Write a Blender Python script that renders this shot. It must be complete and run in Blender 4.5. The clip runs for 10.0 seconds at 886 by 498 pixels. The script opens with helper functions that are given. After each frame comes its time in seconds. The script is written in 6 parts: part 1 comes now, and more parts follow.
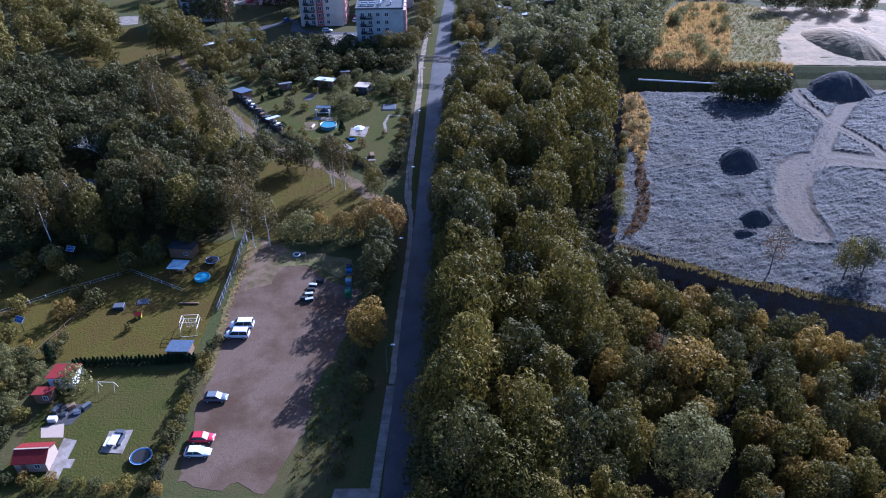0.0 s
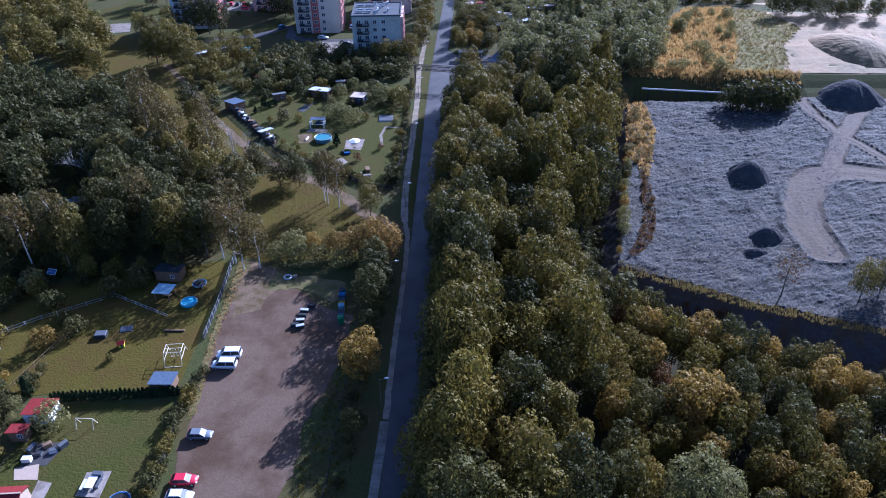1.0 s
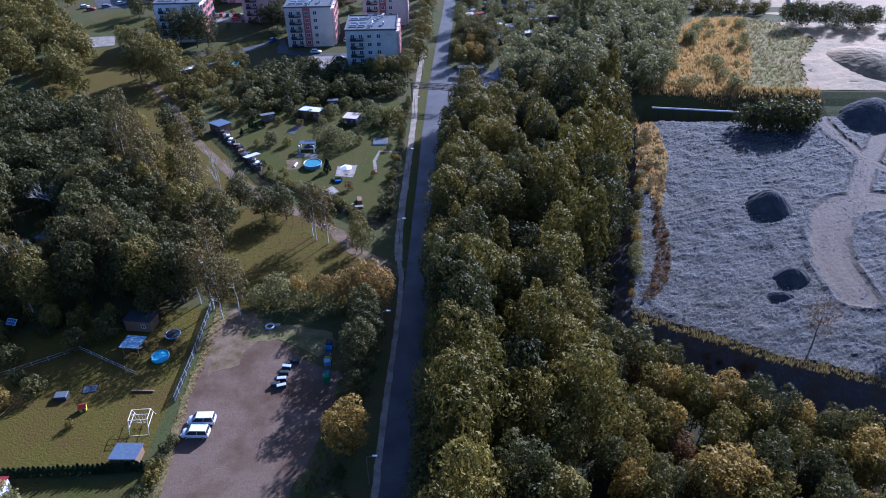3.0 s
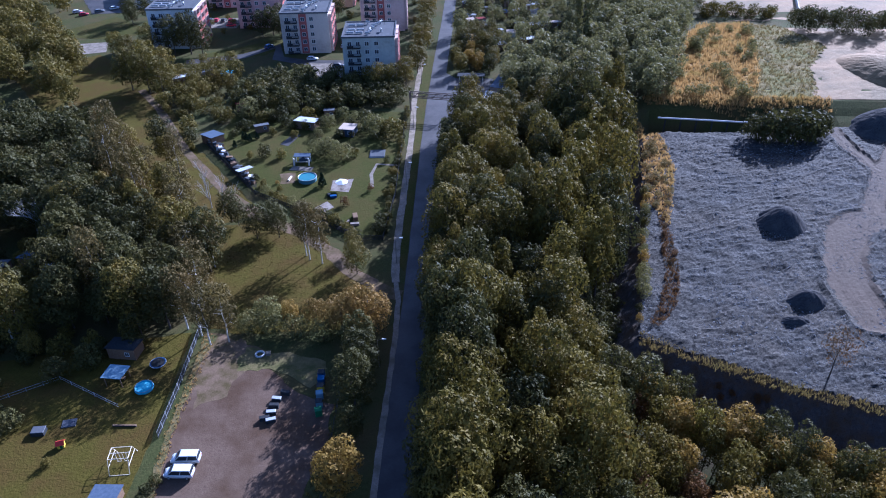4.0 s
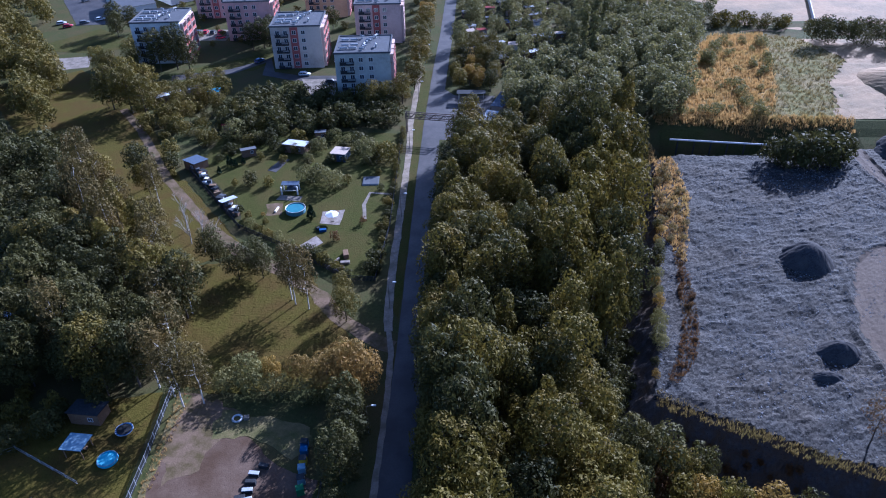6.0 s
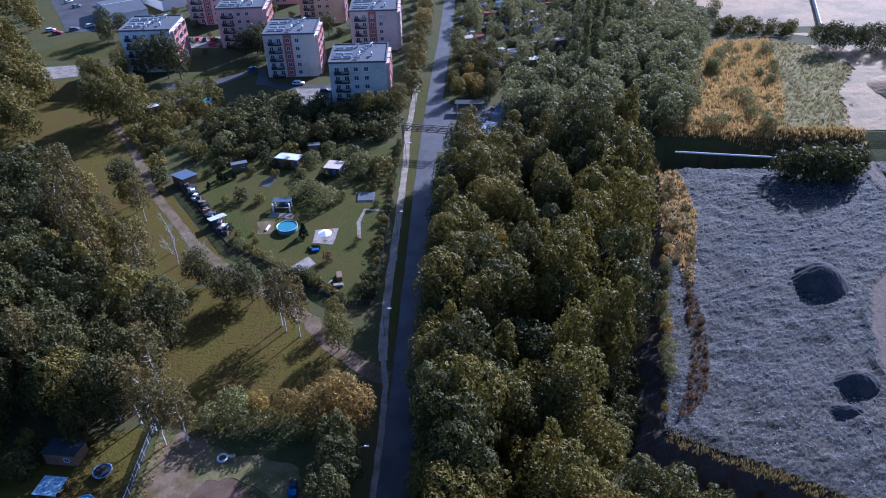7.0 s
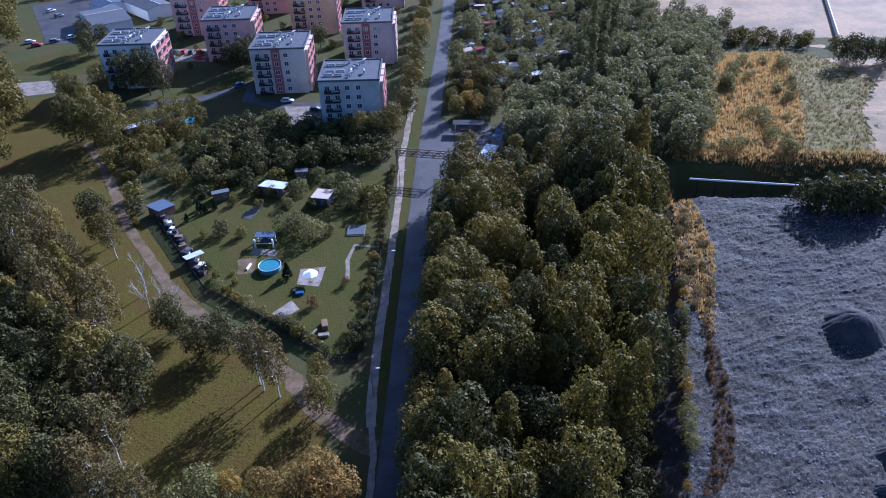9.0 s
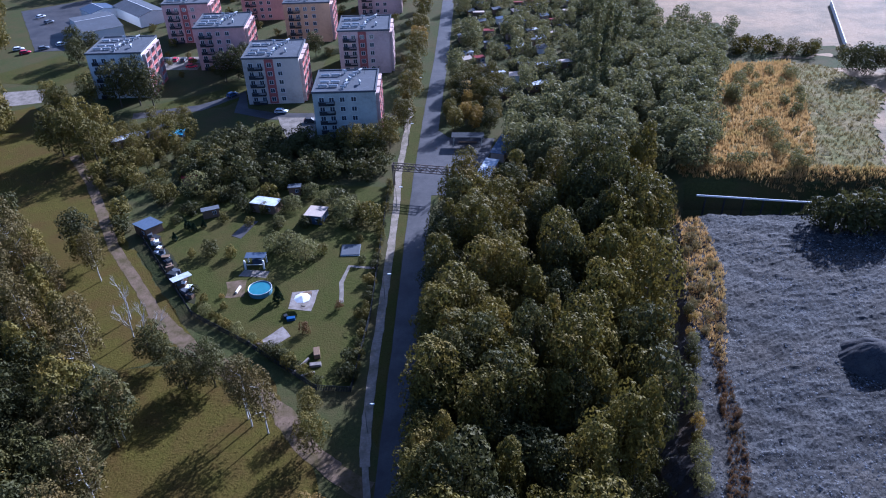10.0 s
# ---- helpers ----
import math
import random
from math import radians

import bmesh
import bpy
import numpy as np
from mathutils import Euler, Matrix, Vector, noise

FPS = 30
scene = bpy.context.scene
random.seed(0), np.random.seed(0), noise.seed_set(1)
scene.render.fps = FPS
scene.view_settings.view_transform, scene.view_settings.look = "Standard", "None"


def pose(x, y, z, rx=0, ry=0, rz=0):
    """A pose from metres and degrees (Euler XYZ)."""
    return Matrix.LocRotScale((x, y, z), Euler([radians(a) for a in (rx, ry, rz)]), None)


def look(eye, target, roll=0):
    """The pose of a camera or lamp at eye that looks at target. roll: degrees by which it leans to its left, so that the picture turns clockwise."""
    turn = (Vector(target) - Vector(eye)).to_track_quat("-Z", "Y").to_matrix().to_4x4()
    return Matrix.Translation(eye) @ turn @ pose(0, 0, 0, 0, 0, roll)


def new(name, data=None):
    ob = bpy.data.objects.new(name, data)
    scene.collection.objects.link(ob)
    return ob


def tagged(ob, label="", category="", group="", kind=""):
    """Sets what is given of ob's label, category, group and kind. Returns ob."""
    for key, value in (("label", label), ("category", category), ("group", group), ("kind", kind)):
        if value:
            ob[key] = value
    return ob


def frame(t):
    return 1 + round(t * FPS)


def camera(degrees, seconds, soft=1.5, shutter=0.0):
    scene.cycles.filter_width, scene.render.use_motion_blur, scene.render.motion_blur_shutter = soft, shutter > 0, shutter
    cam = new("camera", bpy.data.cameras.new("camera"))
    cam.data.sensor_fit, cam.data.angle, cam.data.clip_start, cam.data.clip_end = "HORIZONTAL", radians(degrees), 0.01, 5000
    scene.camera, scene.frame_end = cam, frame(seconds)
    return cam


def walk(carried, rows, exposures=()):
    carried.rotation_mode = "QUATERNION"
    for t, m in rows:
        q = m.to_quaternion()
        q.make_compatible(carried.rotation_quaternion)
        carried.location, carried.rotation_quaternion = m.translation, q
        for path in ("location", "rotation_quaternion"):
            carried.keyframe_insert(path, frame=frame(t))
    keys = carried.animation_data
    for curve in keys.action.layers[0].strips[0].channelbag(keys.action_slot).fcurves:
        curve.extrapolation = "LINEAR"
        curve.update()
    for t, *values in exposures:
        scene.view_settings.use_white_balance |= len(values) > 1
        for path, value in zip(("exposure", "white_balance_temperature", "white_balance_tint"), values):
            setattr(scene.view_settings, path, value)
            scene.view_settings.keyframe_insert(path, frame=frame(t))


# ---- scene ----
cam = camera(63.7, 10.0, soft=1.05)
PATH = [
    (0, (0.99, -1.008, 94.473), (0.897, 0.637, 93.339), -0.5),
    (0.5, (1.189, 3.16, 94.525), (1.095, 4.805, 93.391), -0.6),
    (1, (1.384, 7.315, 94.561), (1.288, 8.96, 93.428), -0.7),
    (1.5, (1.531, 11.469, 94.586), (1.433, 13.114, 93.453), -0.7),
    (2, (1.596, 15.624, 94.589), (1.496, 17.269, 93.456), -0.8),
    (2.5, (1.611, 19.754, 94.571), (1.511, 21.399, 93.438), -0.9),
    (4, (1.69, 32.175, 94.514), (1.586, 33.82, 93.38), -1.0),
    (4.5, (1.749, 36.283, 94.561), (1.644, 37.927, 93.426), -1.1),
    (5, (1.81, 40.324, 94.659), (1.703, 41.967, 93.523), -1.2),
    (5.5, (1.819, 44.329, 94.761), (1.71, 45.971, 93.625), -1.2),
    (7, (1.833, 56.858, 94.769), (1.725, 58.501, 93.632), -1.4),
    (7.5, (1.918, 61.087, 94.743), (1.81, 62.729, 93.606), -1.4),
    (8, (2.02, 65.346, 94.663), (1.911, 66.987, 93.525), -1.4),
    (8.5, (2.063, 69.609, 94.575), (1.953, 71.249, 93.436), -1.5),
    (9, (1.999, 73.801, 94.485), (1.889, 75.442, 93.346), -1.5),
    (9.5, (1.855, 77.887, 94.406), (1.746, 79.528, 93.268), -1.5),
    (10, (1.666, 81.922, 94.354), (1.56, 83.565, 93.218), -1.4),
]
walk(cam, [(t, look(eye, target, roll)) for t, eye, target, roll in PATH], [(0, 1.6, 4200, 28), (10, 1.4, 4200, 28)])

# ---- light ----
SUN_EL, SUN_AZ = radians(26), radians(33)      # azimuth from +y towards +x
world = bpy.data.worlds.new("world")
scene.world = world
world.use_nodes = True
wn = world.node_tree
sky = wn.nodes.new("ShaderNodeTexSky")
sky.sky_type, sky.sun_disc = "NISHITA", False
sky.sun_elevation, sky.sun_rotation = SUN_EL, SUN_AZ
sky.dust_density, sky.air_density = 2.0, 1.2
wn.links.new(sky.outputs[0], wn.nodes["Background"].inputs[0])
wn.nodes["Background"].inputs[1].default_value = 0.052
sun = new("sun", bpy.data.lights.new("sun", "SUN"))
sun.data.energy, sun.data.angle, sun.data.color = 5.0, radians(0.6), (1.0, 0.87, 0.66)
SUN_WAY = Vector((math.sin(SUN_AZ) * math.cos(SUN_EL), math.cos(SUN_AZ) * math.cos(SUN_EL), math.sin(SUN_EL)))
sun.matrix_world = look(SUN_WAY * 500, (0, 0, 0))

# ---- materials ----


def surface(name, c1, c2, fine=3.0, coarse=0.25, rough=0.95, bump=0.3, metal=0.0, spec=0.06, c3=None, spots=0.0, local=False):
    """A surface whose colour varies at two scales, with fine relief."""
    m = bpy.data.materials.new(name)
    m.use_nodes = True
    nt = m.node_tree
    n, l = nt.nodes, nt.links
    bsdf = n["Principled BSDF"]
    bsdf.inputs["Roughness"].default_value = rough
    bsdf.inputs["Metallic"].default_value = metal
    bsdf.inputs["Specular IOR Level"].default_value = spec
    if local:
        place = n.new("ShaderNodeTexCoord").outputs["Object"]
    else:
        place = n.new("ShaderNodeNewGeometry").outputs["Position"]

    def grain(scale, detail=4.0):
        t = n.new("ShaderNodeTexNoise")
        t.inputs["Scale"].default_value, t.inputs["Detail"].default_value = scale, detail
        t.inputs["Roughness"].default_value = 0.65
        l.new(place, t.inputs["Vector"])
        return t.outputs["Fac"]

    def span(fac, lo, hi):
        r = n.new("ShaderNodeMapRange")
        r.inputs["From Min"].default_value, r.inputs["From Max"].default_value = lo, hi
        l.new(fac, r.inputs["Value"])
        return r.outputs["Result"]

    def mix(fac, a, b):
        x = n.new("ShaderNodeMix")
        x.data_type = "RGBA"
        l.new(fac, x.inputs["Factor"])
        for k, v in ((6, a), (7, b)):
            if isinstance(v, tuple):
                x.inputs[k].default_value = (*v, 1)
            else:
                l.new(v, x.inputs[k])
        return x.outputs[2]

    f = grain(fine)
    col = mix(span(f, 0.3, 0.7), c1, c2)
    if c3:
        col = mix(span(grain(coarse, 5.0), 0.42, 0.62), col, mix(span(f, 0.3, 0.7), c3, tuple(0.75 * v for v in c3)))
    if spots:
        dark = tuple(0.5 * v for v in c1)
        col = mix(span(grain(fine * 3.1, 2.0), 0.6, 0.75 - 0.1 * spots), col, dark)
    l.new(col, bsdf.inputs["Base Color"])
    if bump:
        b = n.new("ShaderNodeBump")
        b.inputs["Strength"].default_value = bump
        b.inputs["Distance"].default_value = 0.3 / fine
        l.new(grain(fine * 2.0, 6.0), b.inputs["Height"])
        l.new(b.outputs[0], bsdf.inputs["Normal"])
    return m


def foliage(name, dark, light, warm=None, through_light=0.25):
    """Leaves: each leaf, each tree and each patch of the wood differ a little; light shines through them."""
    m = bpy.data.materials.new(name)
    m.use_nodes = True
    nt = m.node_tree
    n, l = nt.nodes, nt.links
    bsdf, out = n["Principled BSDF"], n["Material Output"]
    bsdf.inputs["Roughness"].default_value = 0.65
    bsdf.inputs["Specular IOR Level"].default_value = 0.14
    geo, info = n.new("ShaderNodeNewGeometry"), n.new("ShaderNodeObjectInfo")
    t = n.new("ShaderNodeTexNoise")
    t.inputs["Scale"].default_value, t.inputs["Detail"].default_value = 0.16, 2.0
    l.new(geo.outputs["Position"], t.inputs["Vector"])
    add = n.new("ShaderNodeMath")
    add.operation = "MULTIPLY_ADD"
    l.new(geo.outputs["Random Per Island"], add.inputs[0])
    add.inputs[1].default_value = 0.6
    sub = n.new("ShaderNodeMath")
    sub.operation = "MULTIPLY_ADD"
    l.new(info.outputs["Random"], sub.inputs[0])
    sub.inputs[1].default_value, sub.inputs[2].default_value = 0.75, -0.15
    l.new(sub.outputs[0], add.inputs[2])
    mx = n.new("ShaderNodeMix")
    mx.data_type, mx.clamp_factor = "RGBA", True
    l.new(add.outputs[0], mx.inputs["Factor"])
    mx.inputs[6].default_value, mx.inputs[7].default_value = (*dark, 1), (*light, 1)
    col = mx.outputs[2]
    w = n.new("ShaderNodeMix")
    w.data_type = "RGBA"
    r = n.new("ShaderNodeMapRange")
    r.inputs["From Min"].default_value, r.inputs["From Max"].default_value, r.inputs["To Max"].default_value = 0.52, 0.72, 0.7
    l.new(t.outputs["Fac"], r.inputs["Value"])
    l.new(r.outputs["Result"], w.inputs["Factor"])
    l.new(col, w.inputs[6])
    w.inputs[7].default_value = (*(warm or light), 1)
    l.new(w.outputs[2], bsdf.inputs["Base Color"])
    tr = n.new("ShaderNodeBsdfTranslucent")
    l.new(w.outputs[2], tr.inputs["Color"])
    ms = n.new("ShaderNodeMixShader")
    ms.inputs[0].default_value = through_light
    l.new(bsdf.outputs[0], ms.inputs[1])
    l.new(tr.outputs[0], ms.inputs[2])
    l.new(ms.outputs[0], out.inputs["Surface"])
    return m


def glassy(name, c, rough=0.08):
    m = surface(name, c, tuple(0.8 * v for v in c), fine=0.8, rough=rough, bump=0, spec=0.6, local=True)
    return m


M = {}
M["ground"] = surface("rough_grass", (0.0341, 0.0417, 0.0122), (0.0643, 0.0644, 0.0203), 1.6, 0.09, c3=(0.0757, 0.0621, 0.0244), spots=0.5, bump=0.6)
M["lawn"] = surface("mown_lawn", (0.0363, 0.0405, 0.00674), (0.0593, 0.0579, 0.0116), 1.2, 0.12, c3=(0.0695, 0.0579, 0.0145), spots=0.5, bump=0.7)
M["meadow"] = surface("autumn_meadow", (0.0545, 0.047, 0.00645), (0.0795, 0.0634, 0.0107), 1.1, 0.13, c3=(0.0795, 0.0531, 0.0121), spots=0.5, bump=0.7)
M["forest_floor"] = surface("leaf_litter", (0.025, 0.022, 0.014), (0.05, 0.04, 0.024), 2.0, 0.2, c3=(0.035, 0.038, 0.014), bump=0.5)
M["gravel"] = surface("gravel_yard", (0.0936, 0.0644, 0.0446), (0.129, 0.0912, 0.0643), 2.2, 0.10, c3=(0.0794, 0.0501, 0.0304), spots=0.3, bump=0.4)
M["dirt"] = surface("trodden_dirt", (0.113, 0.079, 0.0502), (0.16, 0.114, 0.0734), 2.0, 0.3, c3=(0.0832, 0.065, 0.0276), bump=0.4)
M["verge"] = surface("dry_verge", (0.117, 0.0946, 0.0406), (0.162, 0.131, 0.0586), 1.8, 0.3, c3=(0.081, 0.081, 0.027), bump=0.5)
M["asphalt"] = surface("worn_asphalt", (0.0448, 0.041, 0.0394), (0.064, 0.0582, 0.0558), 3.0, 0.15, c3=(0.0352, 0.0326, 0.0326), bump=0.25, rough=0.6, spec=0.25)
M["concrete"] = surface("pale_concrete", (0.184, 0.158, 0.128), (0.244, 0.212, 0.173), 2.5, 0.4, c3=(0.153, 0.132, 0.105), bump=0.2)
M["trodden"] = surface("trodden_path", (0.2, 0.165, 0.125), (0.29, 0.24, 0.185), 2.5, 0.4, c3=(0.17, 0.145, 0.1), bump=0.3)
M["slab"] = surface("patio_slab", (0.216, 0.186, 0.161), (0.268, 0.235, 0.206), 2.5, 0.6, c3=(0.173, 0.145, 0.121), bump=0.15)
M["rubble"] = surface("slag_rubble", (0.0173, 0.0171, 0.0167), (0.0446, 0.0434, 0.0401), 3.0, 0.05, c3=(0.0432, 0.0384, 0.0314), spots=0.5, bump=1.0, rough=0.85, spec=0.12)
nt = M["rubble"].node_tree
cells = nt.nodes.new("ShaderNodeTexVoronoi")
cells.inputs["Scale"].default_value = 3.2
nt.links.new(nt.nodes.new("ShaderNodeNewGeometry").outputs["Position"], cells.inputs["Vector"])
grey = nt.nodes.new("ShaderNodeSeparateColor")
nt.links.new(cells.outputs["Color"], grey.inputs[0])
gain = nt.nodes.new("ShaderNodeMapRange")
gain.inputs["To Min"].default_value, gain.inputs["To Max"].default_value = 0.35, 2.1
nt.links.new(grey.outputs[0], gain.inputs["Value"])
tone = nt.nodes.new("ShaderNodeMix")
tone.data_type, tone.blend_type = "RGBA", "MULTIPLY"
tone.inputs["Factor"].default_value = 1.0
shell = nt.nodes["Principled BSDF"]
nt.links.new(shell.inputs["Base Color"].links[0].from_socket, tone.inputs[6])
nt.links.new(gain.outputs["Result"], tone.inputs[7])
flow = nt.nodes.new("ShaderNodeMapping")
flow.inputs["Rotation"].default_value, flow.inputs["Scale"].default_value = (0, 0, radians(24)), (0.07, 0.34, 1)
nt.links.new(nt.nodes.new("ShaderNodeNewGeometry").outputs["Position"], flow.inputs["Vector"])
drift = nt.nodes.new("ShaderNodeTexNoise")
drift.inputs["Scale"].default_value, drift.inputs["Detail"].default_value, drift.inputs["Roughness"].default_value = 1.0, 9.0, 0.72
nt.links.new(flow.outputs[0], drift.inputs["Vector"])
band = nt.nodes.new("ShaderNodeMapRange")
band.inputs["From Min"].default_value, band.inputs["From Max"].default_value = 0.36, 0.64
band.inputs["To Min"].default_value, band.inputs["To Max"].default_value = 0.4, 1.45
nt.links.new(drift.outputs["Fac"], band.inputs["Value"])
streak = nt.nodes.new("ShaderNodeMix")
streak.data_type, streak.blend_type = "RGBA", "MULTIPLY"
streak.inputs["Factor"].default_value = 1.0
nt.links.new(tone.outputs[2], streak.inputs[6])
nt.links.new(band.outputs["Result"], streak.inputs[7])
nt.links.new(streak.outputs[2], shell.inputs["Base Color"])
M["stone"] = surface("slag_stone", (0.1, 0.1, 0.104), (0.24, 0.24, 0.245), 0.9, 0.3, bump=0.3)
M["heap"] = surface("dark_slag_heap", (0.03, 0.03, 0.032), (0.065, 0.063, 0.063), 2.4, 0.3, bump=1.0, spots=0.5, c3=(0.08, 0.075, 0.07))
M["bank"] = surface("earth_bank", (0.05, 0.047, 0.044), (0.09, 0.08, 0.072), 1.6, 0.25, c3=(0.09, 0.065, 0.04), bump=1.0, spots=0.4)
M["track"] = surface("haul_track", (0.0574, 0.0428, 0.0306), (0.0945, 0.072, 0.052), 1.2, 0.15, c3=(0.0878, 0.0685, 0.05), bump=0.4, rough=0.85, spec=0.1)
M["field"] = surface("dry_field", (0.265, 0.175, 0.065), (0.388, 0.255, 0.0994), 0.9, 0.06, c3=(0.224, 0.18, 0.0574), bump=0.6)
M["sandy"] = surface("bare_sandy_ground", (0.208, 0.14, 0.0679), (0.277, 0.188, 0.0935), 0.5, 0.05, c3=(0.166, 0.123, 0.0606), bump=0.4, rough=0.85, spec=0.12)
M["weeds"] = surface("weedy_stubble", (0.1, 0.095, 0.028), (0.17, 0.147, 0.052), 0.8, 0.12, c3=(0.2, 0.157, 0.068), spots=0.4, bump=0.7)
M["bark"] = surface("bark", (0.06, 0.05, 0.04), (0.12, 0.1, 0.08), 4.0, 0.6, bump=0.6)
M["birch_bark"] = surface("birch_bark", (0.5, 0.47, 0.42), (0.66, 0.63, 0.58), 2.0, 0.6, bump=0.2, spots=0.9)
M["dead_wood"] = surface("bleached_wood", (0.3, 0.28, 0.26), (0.42, 0.4, 0.37), 3.0, 0.6, bump=0.3)
M["brown_wood"] = surface("weathered_brown_wood", (0.14, 0.09, 0.055), (0.2, 0.14, 0.09), 4.0, 0.5, bump=0.3)
M["white"] = surface("white_paint", (0.576, 0.576, 0.56), (0.64, 0.64, 0.624), 2.0, 0.5, rough=0.5, bump=0.05)
M["cream"] = surface("cream_tubing", (0.62, 0.55, 0.42), (0.7, 0.63, 0.5), 2.0, 0.5, rough=0.5, bump=0.05)
M["dark"] = surface("dark_metal", (0.025, 0.027, 0.03), (0.045, 0.047, 0.05), 3.0, 0.5, rough=0.55, bump=0.1)
M["steel"] = surface("rusty_steel", (0.09, 0.07, 0.06), (0.15, 0.115, 0.095), 3.0, 0.5, rough=0.7, bump=0.2)
M["grey_metal"] = surface("galvanised_metal", (0.4, 0.41, 0.42), (0.5, 0.51, 0.52), 2.0, 0.5, rough=0.45, bump=0.1, metal=0.4)
M["vent_metal"] = surface("zinc_vent", (0.3, 0.31, 0.32), (0.42, 0.43, 0.44), 1.5, 0.5, rough=0.6, bump=0.1)
M["red_roof"] = surface("red_roof_sheet", (0.12, 0.016, 0.016), (0.16, 0.0256, 0.0224), 2.0, 0.5, rough=0.6, bump=0.1)
M["felt"] = surface("roofing_felt", (0.075, 0.08, 0.09), (0.115, 0.12, 0.13), 1.5, 0.25, c3=(0.095, 0.1, 0.108), bump=0.2)
M["blue_roof"] = surface("blue_grey_roof", (0.05, 0.068, 0.1), (0.08, 0.1, 0.14), 2.0, 0.5, rough=0.6, bump=0.15)
M["pale_roof"] = surface("pale_sheet_roof", (0.374, 0.396, 0.418), (0.446, 0.468, 0.49), 2.0, 0.4, rough=0.5, bump=0.1, c3=(0.324, 0.331, 0.338))
M["tan_roof"] = surface("tan_sheet_roof", (0.315, 0.255, 0.203), (0.39, 0.323, 0.262), 2.0, 0.4, rough=0.6, bump=0.1)
M["beige"] = surface("beige_render", (0.31, 0.24, 0.18), (0.36, 0.282, 0.215), 2.0, 0.4, bump=0.15)
M["water"] = glassy("pool_water", (0.05, 0.17, 0.2), 0.06)
M["pool_side"] = surface("pool_liner", (0.1, 0.2, 0.25), (0.14, 0.26, 0.31), 2.0, 0.5, rough=0.5, bump=0.1)
M["glass"] = glassy("window_glass", (0.045, 0.055, 0.07))
M["car_glass"] = surface("car_glass", (0.02, 0.024, 0.03), (0.03, 0.034, 0.04), 2.0, rough=0.35, bump=0, spec=0.2, local=True)
M["solar"] = glassy("solar_cells", (0.03, 0.06, 0.16), 0.15)
M["rubber"] = surface("black_rubber", (0.02, 0.02, 0.02), (0.03, 0.03, 0.03), 4.0, 0.5, rough=0.8, bump=0.1)
M["lamp_red"] = surface("red_lens", (0.4, 0.02, 0.02), (0.45, 0.03, 0.03), 3.0, rough=0.3, bump=0)
M["lamp_clear"] = surface("clear_lens", (0.7, 0.72, 0.74), (0.75, 0.77, 0.79), 3.0, rough=0.2, bump=0)
for key, c in dict(car_white=(0.6, 0.62, 0.64), car_silver=(0.13, 0.145, 0.165), car_red=(0.42, 0.02, 0.045), car_blue=(0.06, 0.1, 0.2), car_dark=(0.04, 0.045, 0.05)).items():
    M[key] = surface(key + "_paint", c, tuple(0.94 * v for v in c), 2.0, rough=0.38, bump=0, spec=0.35, local=True)
for key, c in dict(red=(0.5, 0.05, 0.04), yellow=(0.6, 0.45, 0.04), green=(0.04, 0.14, 0.06), blue=(0.03, 0.08, 0.2), cyan=(0.13, 0.38, 0.5), canvas=(0.2, 0.29, 0.36), tarp=(0.09, 0.095, 0.11)).items():
    M["plastic_" + key] = surface("plastic_" + key, c, tuple(0.85 * v for v in c), 2.0, rough=0.5, bump=0.05, local=True)
for key, c in dict(white=(0.6, 0.6, 0.58), sage=(0.46, 0.47, 0.42), sand=(0.5, 0.44, 0.38), rose=(0.55, 0.41, 0.37), pink=(0.52, 0.33, 0.3), ochre=(0.58, 0.38, 0.22), coral=(0.5, 0.28, 0.24), brick=(0.36, 0.12, 0.1), garnet=(0.3, 0.1, 0.09)).items():
    M["wall_" + key] = surface("render_" + key, c, tuple(0.92 * v for v in c), 1.2, 0.12, c3=tuple(0.88 * v for v in c), bump=0.1)

M["leaf"] = foliage("leaf_green", (0.0681, 0.0588, 0.00875), (0.155, 0.122, 0.0186), (0.186, 0.128, 0.0199))
# Darkened further so the western wood has its shade in the leaf colour.
M["leaf_dark"] = foliage("leaf_dark_green", (0.0339, 0.0352, 0.00988), (0.0798, 0.0739, 0.0182), (0.0998, 0.081, 0.0182))
M["leaf_birch"] = foliage("leaf_birch", (0.068, 0.055, 0.0144), (0.122, 0.0912, 0.024), (0.15, 0.0936, 0.0216), 0.22)
M["leaf_olive"] = foliage("leaf_willow", (0.11, 0.107, 0.0306), (0.18, 0.163, 0.051), (0.19, 0.158, 0.0467), 0.34)
M["leaf_gold"] = foliage("leaf_gold", (0.161, 0.105, 0.0198), (0.276, 0.179, 0.027), (0.23, 0.158, 0.0315), 0.34)
M["leaf_orange"] = foliage("leaf_orange", (0.144, 0.1, 0.0238), (0.253, 0.155, 0.034), (0.172, 0.13, 0.0306), 0.34)
M["leaf_yellow"] = foliage("leaf_yellow", (0.2, 0.18, 0.02), (0.32, 0.27, 0.03), (0.2, 0.18, 0.03), 0.34)
M["leaf_rust"] = foliage("leaf_rust", (0.0884, 0.0459, 0.0153), (0.136, 0.0727, 0.0229), (0.0816, 0.0651, 0.0229), 0.34)
M["conifer"] = foliage("conifer_green", (0.015, 0.03, 0.014), (0.035, 0.055, 0.022), None, 0.1)
M["leaf_scrub"] = foliage("leaf_scrub", (0.126, 0.0978, 0.0315), (0.225, 0.17, 0.0562), (0.162, 0.136, 0.0413), 0.34)
# Leaf green made paler, putting the haze of distance into the colour.
M["leaf_far_hazed"] = foliage("leaf_far_hazed", (0.0945, 0.0968, 0.0337), (0.178, 0.163, 0.0562), (0.21, 0.172, 0.0524), 0.34)
